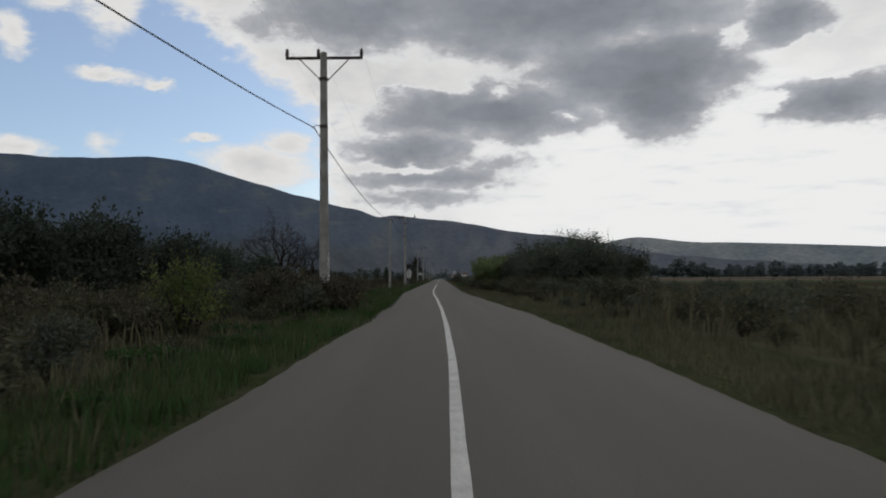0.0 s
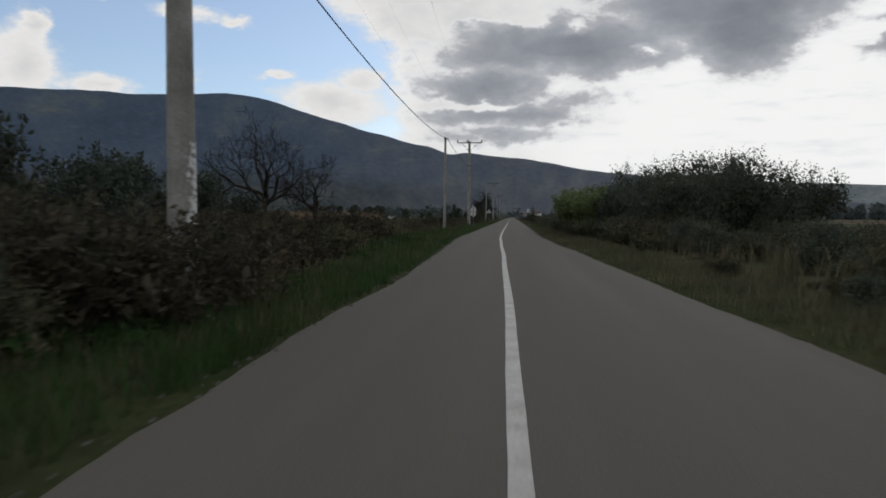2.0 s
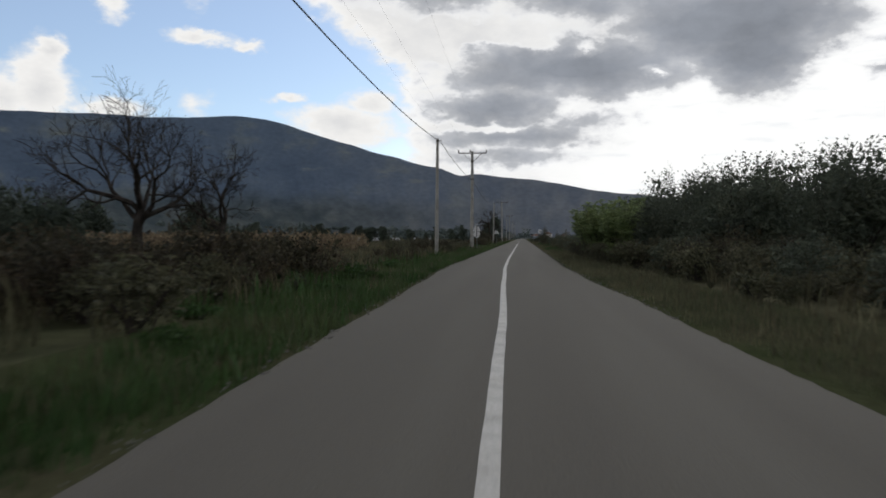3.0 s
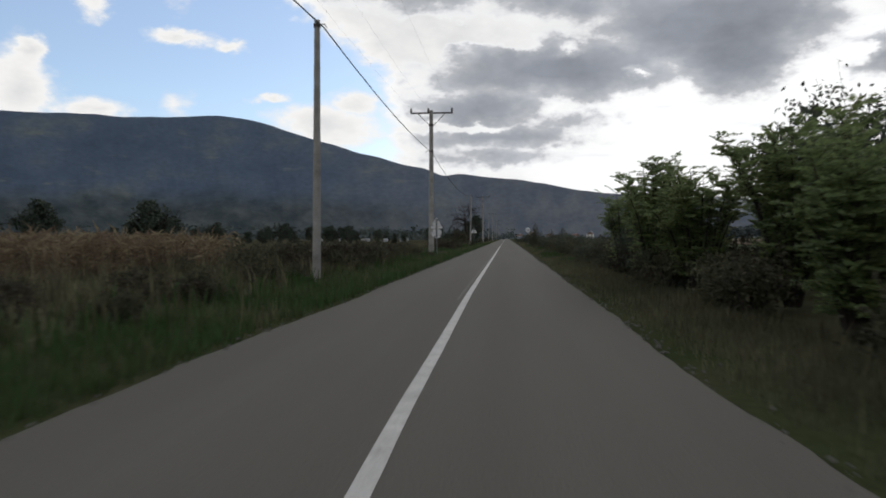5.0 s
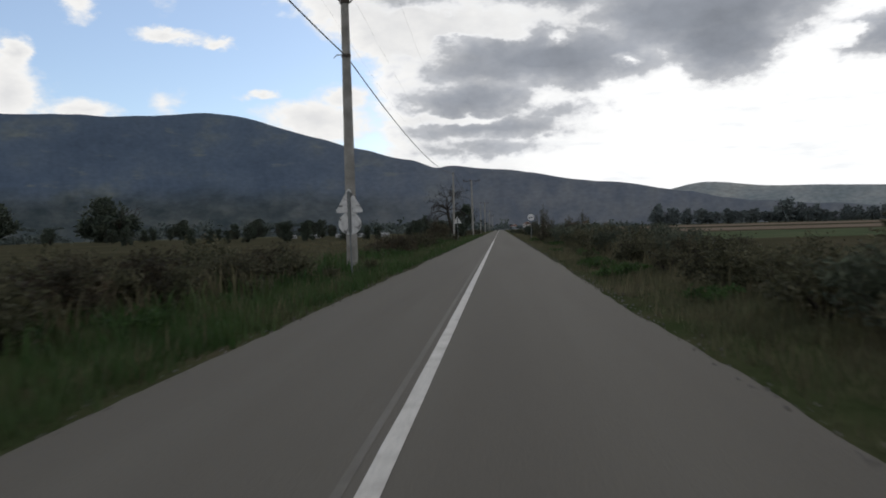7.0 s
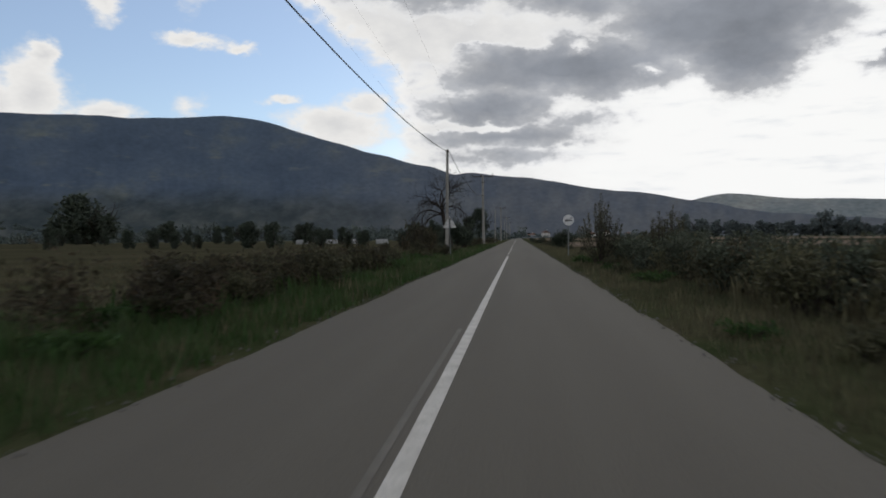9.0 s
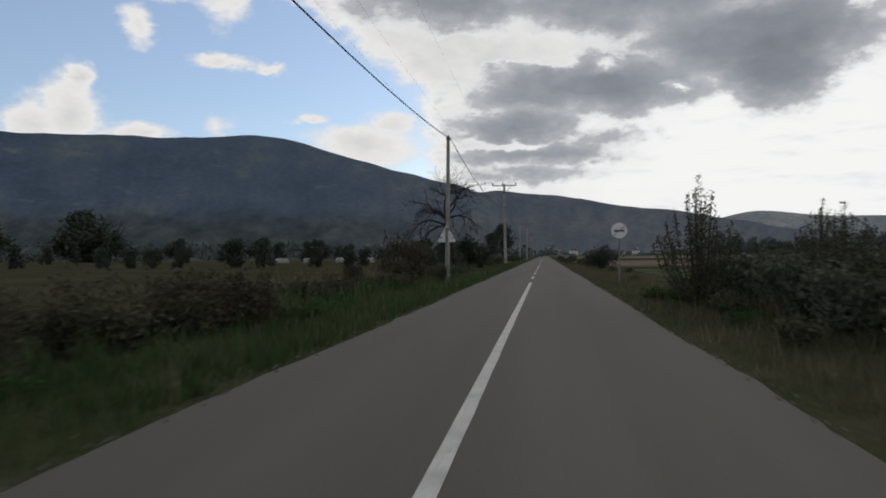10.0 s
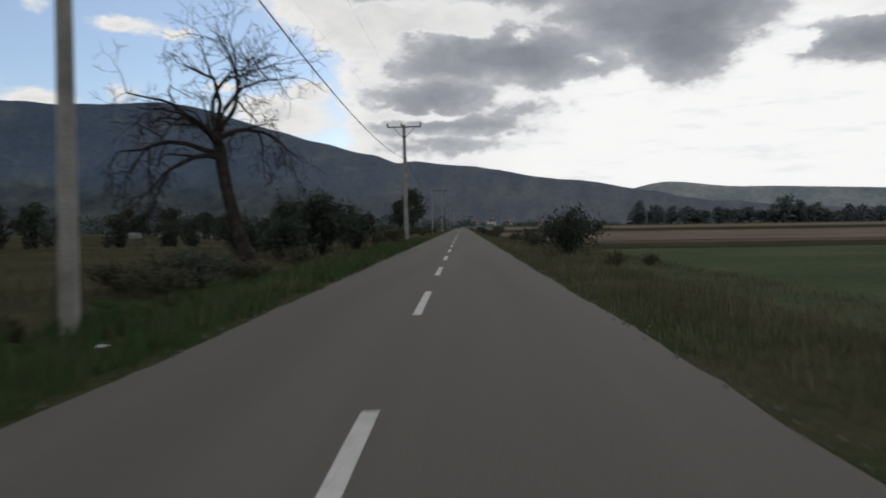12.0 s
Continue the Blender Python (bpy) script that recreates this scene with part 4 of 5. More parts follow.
def locust(seed, h, stems, reach, m, mat=None, label="young locust tree with feathery green leaves"):
    wood, crown = locust_geo(seed, h, stems, reach)
    t = thing("locust_tree", m, label, "tree", "young locusts")
    tagged(part("branchwork", wood, M_BARK, t), kind="stuff")
    tagged(part("foliage", crown, mat or M_LEAF_GREEN, t), kind="stuff")
    return t


def grass_geo(seed, n, xs, ys, hmin, hmax, keep=None):
    """Bent blades in tufts over a stretch of ground."""
    rng = np.random.default_rng(seed)
    tufts = max(1, n // 7)
    tx, ty = rng.uniform(0, 1, tufts) ** 0.8, rng.uniform(ys[0], ys[1], tufts)
    which = rng.integers(0, tufts, n)
    x, y = tx[which], ty[which] + rng.normal(size=n) * 0.16
    lo = np.array([xs[0](v) for v in y])
    hi = np.array([xs[1](v) for v in y])
    x = lo + (hi - lo) * x + np.clip(rng.normal(size=n), -1.6, 1.6) * 0.1
    hgt = rng.uniform(hmin, hmax, n) * (0.6 + 0.8 * rng.random(tufts)[which])
    a = rng.uniform(0, 6.28, n)
    lean = hgt * rng.uniform(0.15, 0.7, n)
    dx, dy = np.cos(a), np.sin(a)
    w = 0.006 + hgt * 0.03
    z0 = np.full(n, -0.05)
    v = np.stack([np.stack([x - dy * w, y + dx * w, z0], 1), np.stack([x + dy * w, y - dx * w, z0], 1),
                  np.stack([x + dx * lean * 0.35 + dy * w * 0.7, y + dy * lean * 0.35 - dx * w * 0.7, hgt * 0.6], 1),
                  np.stack([x + dx * lean, y + dy * lean, hgt], 1),
                  np.stack([x + dx * lean * 0.35 - dy * w * 0.7, y + dy * lean * 0.35 + dx * w * 0.7, hgt * 0.6], 1)], 1).reshape(-1, 3)
    if hmax < 0.3:
        v = v.reshape(n, 5, 3)[:, [0, 1, 3]].reshape(-1, 3)
        return v.tolist(), np.arange(n * 3).reshape(n, 3).tolist()
    k = np.arange(n)[:, None] * 5
    f = np.concatenate([k + np.array([0, 1, 2, 4]), k + np.array([4, 2, 3, 3])], 1)
    faces = [tuple(r[:4]) for r in f.tolist()] + [tuple(r[4:7]) for r in f.tolist()]
    return v.tolist(), faces


def grass(name, seed, n, x0, x1, y0, y1, hmin, hmax, mat, label):
    tagged(part(name, grass_geo(seed, n, (x0, x1), (y0, y1), hmin, hmax), mat), label, "grass", kind="stuff")


W, E = road_west, road_east
grass("verge_grass", 1, 56000, lambda y: W(y) - 2.0, lambda y: W(y) - 0.2, -6, 95, 0.07, 0.22, M_GRASS, "rough green grass along the road's edge")
grass("verge_grass", 2, 58000, lambda y: W(y) - 2.4, lambda y: W(y) - 0.2, 95, 215, 0.07, 0.22, M_GRASS, "rough green grass along the road's edge")
grass("verge_grass", 3, 50000, lambda y: E(y) + 0.22, lambda y: E(y) + 2.2, -6, 95, 0.05, 0.16, M_OLDGRASS, "rough browning grass along the road's edge")
grass("verge_grass", 4, 54000, lambda y: E(y) + 0.22, lambda y: E(y) + 2.4, 95, 215, 0.05, 0.15, M_OLDGRASS, "rough browning grass along the road's edge")
grass("dry_grass", 5, 9000, lambda y: W(y) - 1.8, lambda y: W(y) - 0.35, -6, 215, 0.1, 0.28, M_DRYGRASS, "dry straw-coloured grass stalks on the verge")
grass("dry_grass", 6, 12000, lambda y: E(y) + 0.35, lambda y: E(y) + 2.4, -6, 215, 0.1, 0.28, M_DRYGRASS, "dry straw-coloured grass stalks on the verge")
grass("meadow_grass", 7, 26000, lambda y: -24.0, lambda y: -5.0, 100, 200, 0.06, 0.2, M_DRYGRASS, "rank brownish meadow grass")
grass("meadow_grass", 9, 26000, lambda y: 4.6, lambda y: 7.0, 136, 215, 0.02, 0.07, M_DRYGRASS, "rank dry grass along the field's edge")
grass("meadow_grass", 10, 14000, lambda y: -13.0, lambda y: -4.4, -4, 100, 0.2, 0.6, M_DRYGRASS, "rank dry grass among the shrubs")
grass("meadow_grass", 13, 9000, lambda y: W(y) - 4.8, lambda y: W(y) - 1.6, 40, 150, 0.15, 0.42, M_GRASS, "rank green grass between verge and shrubs")
grass("meadow_grass", 12, 7000, lambda y: 4.4, lambda y: 9.0, 76, 137, 0.2, 0.55, M_DRYGRASS, "rank dry grass under the hedge")
grass("meadow_grass", 14, 6000, lambda y: W(y) - 5.2, lambda y: W(y) - 1.7, 3, 34, 0.12, 0.3, M_OLDGRASS, "rank browning weeds under the shrubs")
grass("meadow_grass", 11, 16000, lambda y: 5.4, lambda y: 18.0, -4, 62, 0.2, 0.6, M_DRYGRASS, "rank dry grass among the shrubs")

RNG = np.random.default_rng(77)


def scatter(kinds, n, x0, x1, y0, y1, s0, s1, flat=1.0):
    """Copies of some bushes over a stretch of ground."""
    for _ in range(n):
        src = kinds[int(RNG.integers(0, len(kinds)))]
        y = float(RNG.uniform(y0, y1))
        x = float(RNG.uniform(x0(y), x1(y)))
        s = float(RNG.uniform(s0, s1))
        c = copy_thing(src, pose(x, y, -0.04, 0, 0, float(RNG.uniform(0, 360))))
        c.scale = (s, s, s * flat * float(RNG.uniform(0.85, 1.15)))


def joined_scatter(src, seed, n, x0, x1, y0, y1, s0, s1, label):
    """The shrubs past counting, behind the front row: many of one kind in one mesh."""
    rng = np.random.default_rng(seed)
    me = [o for o in src.children if o.name.startswith("foliage")][0].data
    co = np.empty(len(me.vertices) * 3)
    me.vertices.foreach_get("co", co)
    co = co.reshape(-1, 4, 3)[rng.random(len(co) // 12) < 0.42].reshape(-1, 3)
    out = []
    for _ in range(n):
        y = rng.uniform(y0, y1)
        x, s, a = rng.uniform(x0(y), x1(y)), rng.uniform(s0, s1), rng.uniform(0, 6.28)
        ca, sa_ = math.cos(a) * s, math.sin(a) * s
        out.append(np.column_stack([co[:, 0] * ca - co[:, 1] * sa_ + x, co[:, 0] * sa_ + co[:, 1] * ca + y, co[:, 2] * s * rng.uniform(0.85, 1.15) - 0.04]))
    v = np.concatenate(out)
    tagged(part("scrub", (v.tolist(), np.arange(len(v)).reshape(-1, 4).tolist()), me.materials[0]), label, "scrub", kind="stuff")


# masters stand in the thickets themselves
rust = [bush(11, 1.9, 1.25, 960, 0.095, M_LEAF_RUST, "rusty brown autumn shrub on the verge", pose(-6.2, 30, 0), "roadside shrubs", 12, "shrub"),
        bush(12, 1.6, 1.05, 800, 0.09, M_LEAF_OLIVE, "olive-brown weedy shrub beside the road", pose(-5.8, 36, 0), "roadside shrubs", 14, "shrub"),
        bush(13, 2.2, 1.4, 1100, 0.1, M_LEAF_RUST, "tangled reddish vine-like shrub", pose(-7.2, 41, 0), "roadside shrubs", 10, "shrub")]
olive = [bush(14, 1.7, 1.1, 668, 0.106, M_LEAF_OLIVE, "dull olive shrub beside the road", pose(6.4, 24, 0), "roadside shrubs", 14, "shrub"),
         bush(15, 2.0, 1.3, 736, 0.113, M_LEAF_OLIVE, "grey-brown scrubby shrub in rank grass", pose(7.5, 30, 0), "roadside shrubs", 18, "shrub"),
         bush(16, 1.8, 1.2, 703, 0.113, M_LEAF_DARK, "dark green shrub by the road", pose(8.0, 36, 0), "roadside shrubs", 12, "shrub")]
green = [bush(17, 1.3, 0.45, 541, 0.085, M_WEED, "low clump of fresh green weeds", pose(-4.4, 50, 0), "roadside weeds", 6, "weed_clump"),
         bush(18, 1.1, 0.38, 459, 0.08, M_WEED, "low clump of fresh green weeds", pose(-4.2, 56, 0), "roadside weeds", 6, "weed_clump"),
         bush(21, 1.1, 0.55, 331, 0.11, M_LEAF_OLIVE, "low clump of dull weeds", pose(5.2, 44, 0), "roadside weeds", 9, "weed_clump")]
dark = [bush(31, 4.2, 4.2, 6000, 0.132, M_LEAF_DARK, "tall dense dark green bush", pose(11.5, 54.5, 0), "thicket", 11, "bush", 0.22, M_BARK, 14),
        bush(32, 3.8, 3.9, 5400, 0.132, M_LEAF_DARK, "tall dense dark green bush", pose(8.8, 57.5, 0), "thicket", 11, "bush", 0.22, M_BARK, 14),
        bush(33, 4.6, 5.0, 7000, 0.135, M_LEAF_DARK, "tall dense dark bush with ragged shoots", pose(13.0, 60.0, 0), "thicket", 13, "bush", 0.25, M_BARK, 16)]

# west side
scatter([rust[1], olive[2], rust[0], olive[0]], 20, lambda y: W(y) - 4.6, lambda y: W(y) - 2.2, 4, 24, 0.6, 0.95)
scatter(green + olive[:1], 26, lambda y: W(y) - 4.4, lambda y: W(y) - 1.6, 5, 30, 0.5, 0.95)
scatter(rust, 30, lambda y: W(y) - 4.6, lambda y: W(y) - 2.2, 22, 50, 0.75, 1.1)
scatter(rust[:2] + olive[:1], 12, lambda y: W(y) - 4.6, lambda y: W(y) - 2.4, 50, 63, 0.4, 0.6)
for x, y, s, k in ((-3.1, 26.4, 0.95, 2), (-2.95, 25.2, 0.8, 0), (-3.05, 27.9, 0.75, 1), (-3.5, 25.4, 0.85, 0), (-4.4, 25.2, 1.0, 2), (-3.3, 23.2, 0.7, 1), (-3.9, 29.2, 0.9, 1)):
    copy_thing(rust[k], pose(x, y, -0.03, 0, 0, x * 90)).scale = (s, s, s)
for k in range(3):
    joined_scatter(rust[k], 200 + k, 22, lambda y: W(y) - 11.0, lambda y: W(y) - 4.6, 2, 50, 0.75, 1.15, "tangled rusty brown scrub behind the verge")
scatter(green, 34, lambda y: W(y) - 2.6, lambda y: W(y) - 1.2, 4, 118, 0.45, 0.8)
scatter(rust + olive[:2], 10, lambda y: -6.2, lambda y: -4.6, 62, 76, 0.4, 0.6)
scatter(rust + olive[:1], 28, lambda y: -6.4, lambda y: -4.6, 76, 103, 0.6, 0.9)
joined_scatter(rust[1], 210, 34, lambda y: -10.0, lambda y: -6.0, 76, 103, 0.7, 1.0, "olive-brown weedy scrub before the maize")
joined_scatter(olive[1], 211, 18, lambda y: -10.0, lambda y: -6.0, 76, 102, 0.65, 0.95, "brown weedy scrub before the maize")
scatter(olive[:2] + rust, 27, lambda y: -5.7, lambda y: -4.4, 113.8, 133.2, 0.55, 0.85)
joined_scatter(rust[0], 212, 12, lambda y: -6.2, lambda y: -4.6, 114.5, 133, 0.6, 0.85, "dark rusty scrub along the meadow")
scatter(green, 26, lambda y: -5.6, lambda y: -3.8, 112, 150, 0.5, 0.85)
scatter(green, 20, lambda y: -7.0, lambda y: -4.2, 138, 149, 0.7, 1.15)
scatter(green, 12, lambda y: -5.2, lambda y: -3.4, 149, 160, 0.28, 0.42)
for x, y, s, k in ((-3.75, 151.3, 0.62, 1), (-4.75, 150.5, 1.15, 0), (-5.5, 151.4, 1.3, 2), (-5.3, 149.5, 0.85, 1), (-7.0, 148.2, 0.62, 0), (-6.2, 146.6, 0.5, 1), (-7.4, 150.6, 0.7, 1), (-6.6, 144.0, 0.42, 0)):
    copy_thing(rust[k], pose(x, y, -0.04, 0, 0, x * 80)).scale = (s * 0.8, s * 0.8, s * 1.25)
west_dark = [bush(35, 4.4, 4.2, 2900, 0.19, M_LEAF_SHADED, "broad dense dark bush behind the verge", pose(-13.5, 30.0, 0), "west thicket", 16, "bush", 0.2, M_BARK, 14),
             bush(36, 4.0, 3.4, 2500, 0.18, M_LEAF_SHADED, "low dense dark bush behind the verge", pose(-11.0, 32.0, 0), "west thicket", 14, "bush", 0.2, M_BARK, 12)]
for x, y, s, k in ((-11.8, 26.8, 0.95, 0), (-13.0, 34.5, 0.9, 1), (-10.2, 36.0, 0.86, 1), (-9.5, 39.6, 0.8, 1), (-12.2, 39.5, 0.92, 1), (-17.0, 29.0, 1.18, 0), (-18.5, 33.5, 1.12, 0), (-16.2, 24.8, 1.1, 0), (-14.6, 21.5, 1.05, 0),
                   (-19.0, 38.0, 1.0, 0), (-17.5, 43.0, 0.95, 1), (-15.2, 37.0, 1.0, 1), (-11.0, 44.0, 0.72, 1), (-14.0, 43.0, 0.85, 0), (-9.2, 43.5, 0.62, 1)):
    copy_thing(west_dark[k], pose(x, y, -0.05, 0, 0, x * 140 + y * 60)).scale = (s, s, s)
bush(41, 1.7, 1.75, 1500, 0.085, M_LEAF_YELLOW, "yellow-green sprawling bush among dark scrub", pose(-4.6, 15.1, 0), "", 22, "bush", 0.4)
bare_tree(51, 6.2, "leafless tree standing among the shrubs", pose(-10.1, 48.9, 0, 0, 0, 20), 4, (0.2, 0.1), 0.17, 0.0, 0.34, 7, 0.48, 0.25)
bare_tree(52, 4.4, "small leafless tree with a forked crown", pose(-8.0, 50.5, 0, 0, 0, 80), 4, (-0.2, 0.1), 0.12, 0.05, 0.35, 5, 0.5)
bare_tree(53, 3.6, "thin leafless sapling among dark bushes", pose(-15.0, 52.0, 0, 0, 0, 140), 3, (0.1, 0.0), 0.06, 0.0, 0.45, 4, 0.5)

# the maize
def maize_geo(seed, n, x0, x1, y0, y1):
    rng = np.random.default_rng(seed)
    rows = np.round(rng.uniform(y0, y1, n) / 0.75) * 0.75
    x = rng.uniform(x0, x1, n)
    h = rng.uniform(1.05, 1.4, n)
    verts, faces = [], []
    pos, axes = [], []
    for i in range(n):
        k = len(verts)
        lx = rng.normal() * 0.08
        for z, w in ((0, 0.014), (h[i], 0.006)):
            verts += [(x[i] + lx * z - w, rows[i], z), (x[i] + lx * z + w, rows[i], z)]
        faces.append((k, k + 1, k + 3, k + 2))
        for j in range(7):
            z = h[i] * (0.2 + 0.12 * j)
            a = rng.uniform(0, 6.28)
            pos.append((x[i] + lx * z, rows[i], z))
            axes.append((math.cos(a), math.sin(a), rng.uniform(-0.6, 0.9)))
    return join((verts, faces), leaves(pos, 0.55, 0.07, rng, 0.0, axes))


tagged(part("maize_field", maize_geo(5, 4200, -46, -11.5, 73, 88), M_CORN), "field of dry straw-coloured maize stalks", "maize field", kind="stuff")

# east side
scatter(olive, 16, lambda y: E(y) + 2.8, lambda y: E(y) + 5.5, 4, 24, 0.45, 0.7)
scatter(olive, 18, lambda y: E(y) + 3.2, lambda y: E(y) + 6.0, 24, 52, 0.3, 0.5)
for k in range(3):
    joined_scatter(olive[k], 220 + k, 26, lambda y: E(y) + 5.0, lambda y: E(y) + 20.0, 3, 50, 0.55, 0.95, "grey-brown scrub in rank grass")
joined_scatter(rust[1], 243, 26, lambda y: E(y) + 3.8 + (50 - y) * 0.06, lambda y: E(y) + 12.0, 36, 51, 0.8, 1.1, "dark olive-brown scrub before the thicket")
joined_scatter(olive[2], 244, 14, lambda y: E(y) + 5.0, lambda y: E(y) + 14.0, 38, 51, 0.8, 1.1, "dark green scrub before the thicket")
scatter(olive + green[2:], 22, lambda y: E(y) + 1.6, lambda y: E(y) + 3.0, 2, 58, 0.25, 0.45)
for x, y, s, k in ((13.7, 52.8, 0.84, 0), (11.0, 63.5, 1.05, 1), (9.2, 66.5, 0.9, 2), (12.5, 68.5, 1.25, 0), (8.3, 70.5, 1.05, 1), (10.6, 73.0, 1.1, 2), (15.0, 65.0, 1.05, 1), (6.9, 63.5, 0.72, 0)  ):
    copy_thing(dark[k], pose(x, y, 0, 0, 0, x * 60)).scale = (s, s, s)
joined_scatter(olive[2], 240, 18, lambda y: 9.0, lambda y: 17.0, 55, 76, 1.2, 1.8, "dark undergrowth below the thicket")
joined_scatter(rust[1], 241, 12, lambda y: 6.5, lambda y: 14.0, 52, 60, 0.8, 1.2, "brown undergrowth below the thicket")
scatter(rust + olive, 22, lambda y: 4.4, lambda y: 6.5, 58, 78, 0.6, 0.95)
scatter(rust + olive, 14, lambda y: 5.0, lambda y: 8.5, 51.5, 61, 0.85, 1.25)
for seed, h, stems, reach, x, y in ((61, 2.75, 22, 1.15, 5.0, 62.9), (62, 3.2, 26, 1.5, 5.8, 67.0), (63, 2.95, 24, 1.3, 5.1, 70.6), (64, 3.2, 26, 1.35, 4.6, 72.9), (67, 2.75, 14, 0.9, 4.9, 75.6),
                                    (65, 2.8, 16, 0.8, 4.9, 79.9)):
    locust(seed, h, stems, reach, pose(x, y, 0, 0, 0, seed * 40))
scatter(olive[:2] + rust[1:2] + olive[2:], 30, lambda y: 4.5, lambda y: 6.2, 82, 112, 0.55, 0.85)
scatter(olive, 20, lambda y: 4.7, lambda y: 6.4, 112, 135, 0.75, 1.05)
joined_scatter(olive[2], 230, 18, lambda y: 6.2, lambda y: 10.0, 110, 135, 0.8, 1.1, "dark green scrub along the hedge")
joined_scatter(rust[1], 233, 18, lambda y: 5.0, lambda y: 8.0, 82, 114, 0.65, 0.9, "olive-brown scrub along the hedge")
joined_scatter(olive[2], 232, 14, lambda y: 5.4, lambda y: 9.0, 82, 114, 0.65, 0.9, "dark green scrub along the hedge")
joined_scatter(olive[1], 231, 16, lambda y: 6.2, lambda y: 9.5, 84, 118, 0.5, 0.8, "grey-brown scrub along the hedge")
joined_scatter(rust[1], 234, 14, lambda y: 4.8, lambda y: 7.5, 120, 138, 0.8, 1.05, "dark olive-brown scrub along the hedge")
joined_scatter(olive[2], 235, 12, lambda y: 5.2, lambda y: 9.5, 128, 139, 0.9, 1.15, "dark green scrub along the hedge")
for x, y, s, k in ((5.1, 84.2, 1.0, 0), (5.9, 85.6, 1.05, 1), (5.4, 88.2, 0.95, 2), (6.4, 89.5, 1.05, 0), (6.8, 86.8, 1.1, 2)):
    copy_thing((olive[1], rust[1], olive[0])[k], pose(x, y, -0.04, 0, 0, y * 50)).scale = (s, s, s)
for x, y, s, k in ((5.6, 82.5, 0.34, 0), (5.4, 78.2, 0.36, 2), (7.0, 79.0, 0.4, 0)):
    copy_thing(dark[k], pose(x, y, 0, 0, 0, x * 70)).scale = (s * 1.2, s * 1.2, s)
scatter(green, 22, lambda y: 3.2, lambda y: 4.4, 84, 146, 0.5, 0.9)
for x, y, s, k in ((5.0, 137.8, 1.0, 2), (5.7, 138.6, 1.1, 0), (5.4, 136.0, 1.05, 2), (6.3, 139.2, 1.1, 1), (6.9, 137.4, 1.2, 2), (7.6, 140.0, 1.1, 0), (5.1, 133.4, 1.0, 2)):
    copy_thing(olive[k], pose(x, y, -0.04, 0, 0, x * 90)).scale = (s, s, s)
for x, y, s, k in ((5.2, 76.8, 1.05, 2), (5.7, 75.2, 1.15, 0), (5.4, 78.8, 1.1, 2), (6.3, 77.4, 1.2, 1), (5.1, 81.2, 0.95, 0), (6.4, 80.0, 1.15, 2), (5.0, 74.4, 0.95, 1)):
    copy_thing(olive[k], pose(x, y, -0.04, 0, 0, y * 70)).scale = (s, s, s)


def sapling(seed, h, reach, stems, mat, label, m):
    """A young tree of many upright shoots, leafy all along, tallest in the middle."""
    rng = np.random.default_rng(seed)
    wood, pos = [], []
    for k in range(stems):
        a, r = rng.uniform(0, 6.28), reach * (k / stems) ** 0.7
        top = h * (1.0 - 0.5 * (r / reach) ** 0.8) * rng.uniform(0.88, 1.06)
        tip = Vector((math.cos(a) * r, math.sin(a) * r, top))
        mid = Vector((tip.x * 0.75, tip.y * 0.75, top * 0.5))
        base = Vector((tip.x * 0.15, tip.y * 0.15, 0))
        wood.append(tube([base, mid, tip], [0.016, 0.01, 0.004], 4, False))
        for t in rng.uniform(0.1, 1.0, 78) ** 0.8:
            c = base.lerp(mid, t * 2) if t < 0.5 else mid.lerp(tip, t * 2 - 1)
            pos.append(c + Vector(rng.normal(size=3)) * (0.02 + 0.075 * (1 - t)))
    t = thing("shrub", m, label, "shrub", "tall shrubs")
    tagged(part("branchwork", join(*wood), M_TWIG, t), kind="stuff")
    tagged(part("foliage", leaves(pos, 0.06, 0.042, rng, 0.4), mat, t), kind="stuff")
    return t


tall = sapling(71, 3.05, 1.05, 58, M_LEAF_OLIVE, "tall thin shrub with upright leafy shoots", pose(4.0, 136.8, 0))
copy_thing(tall, pose(7.2, 138.5, 0, 0, 0, 120)).scale = (1.0, 1.0, 0.85)
copy_thing(tall, pose(5.6, 133.0, 0, 0, 0, 200)).scale = (0.9, 0.9, 0.7)
scatter(olive[:2] + green[2:], 5, lambda y: 4.6, lambda y: 6.0, 141, 172, 0.25, 0.4)
bush(72, 3.0, 1.9, 3600, 0.12, M_LEAF_SHADED, "rounded dark bush at the field's corner", pose(4.9, 177.0, 0), "", 10, "bush")
scatter(olive, 16, lambda y: 3.6, lambda y: 5.5, 182, 300, 0.5, 0.9)

# west side, last stretch
dead = thing("bare_tree", pose(-4.6, 165.4, 0), "large leafless tree with a crooked dark trunk", "tree")
stem = [Vector((0, 0, -0.2)), Vector((-0.16, 0.02, 0.55)), Vector((-0.42, 0.0, 1.35)), Vector((-0.66, 0.05, 2.3)), Vector((-0.8, 0.05, 3.2)), Vector((-0.86, 0.02, 3.7))]
part("trunk", join(tube(stem, [0.24, 0.19, 0.16, 0.15, 0.15, 0.1], 10, False), tube([stem[2], stem[2] + Vector((-0.22, -0.05, 0.18))], [0.09, 0.06], 7)), M_BARK, dead)
DEAD_RNG = np.random.default_rng(83)
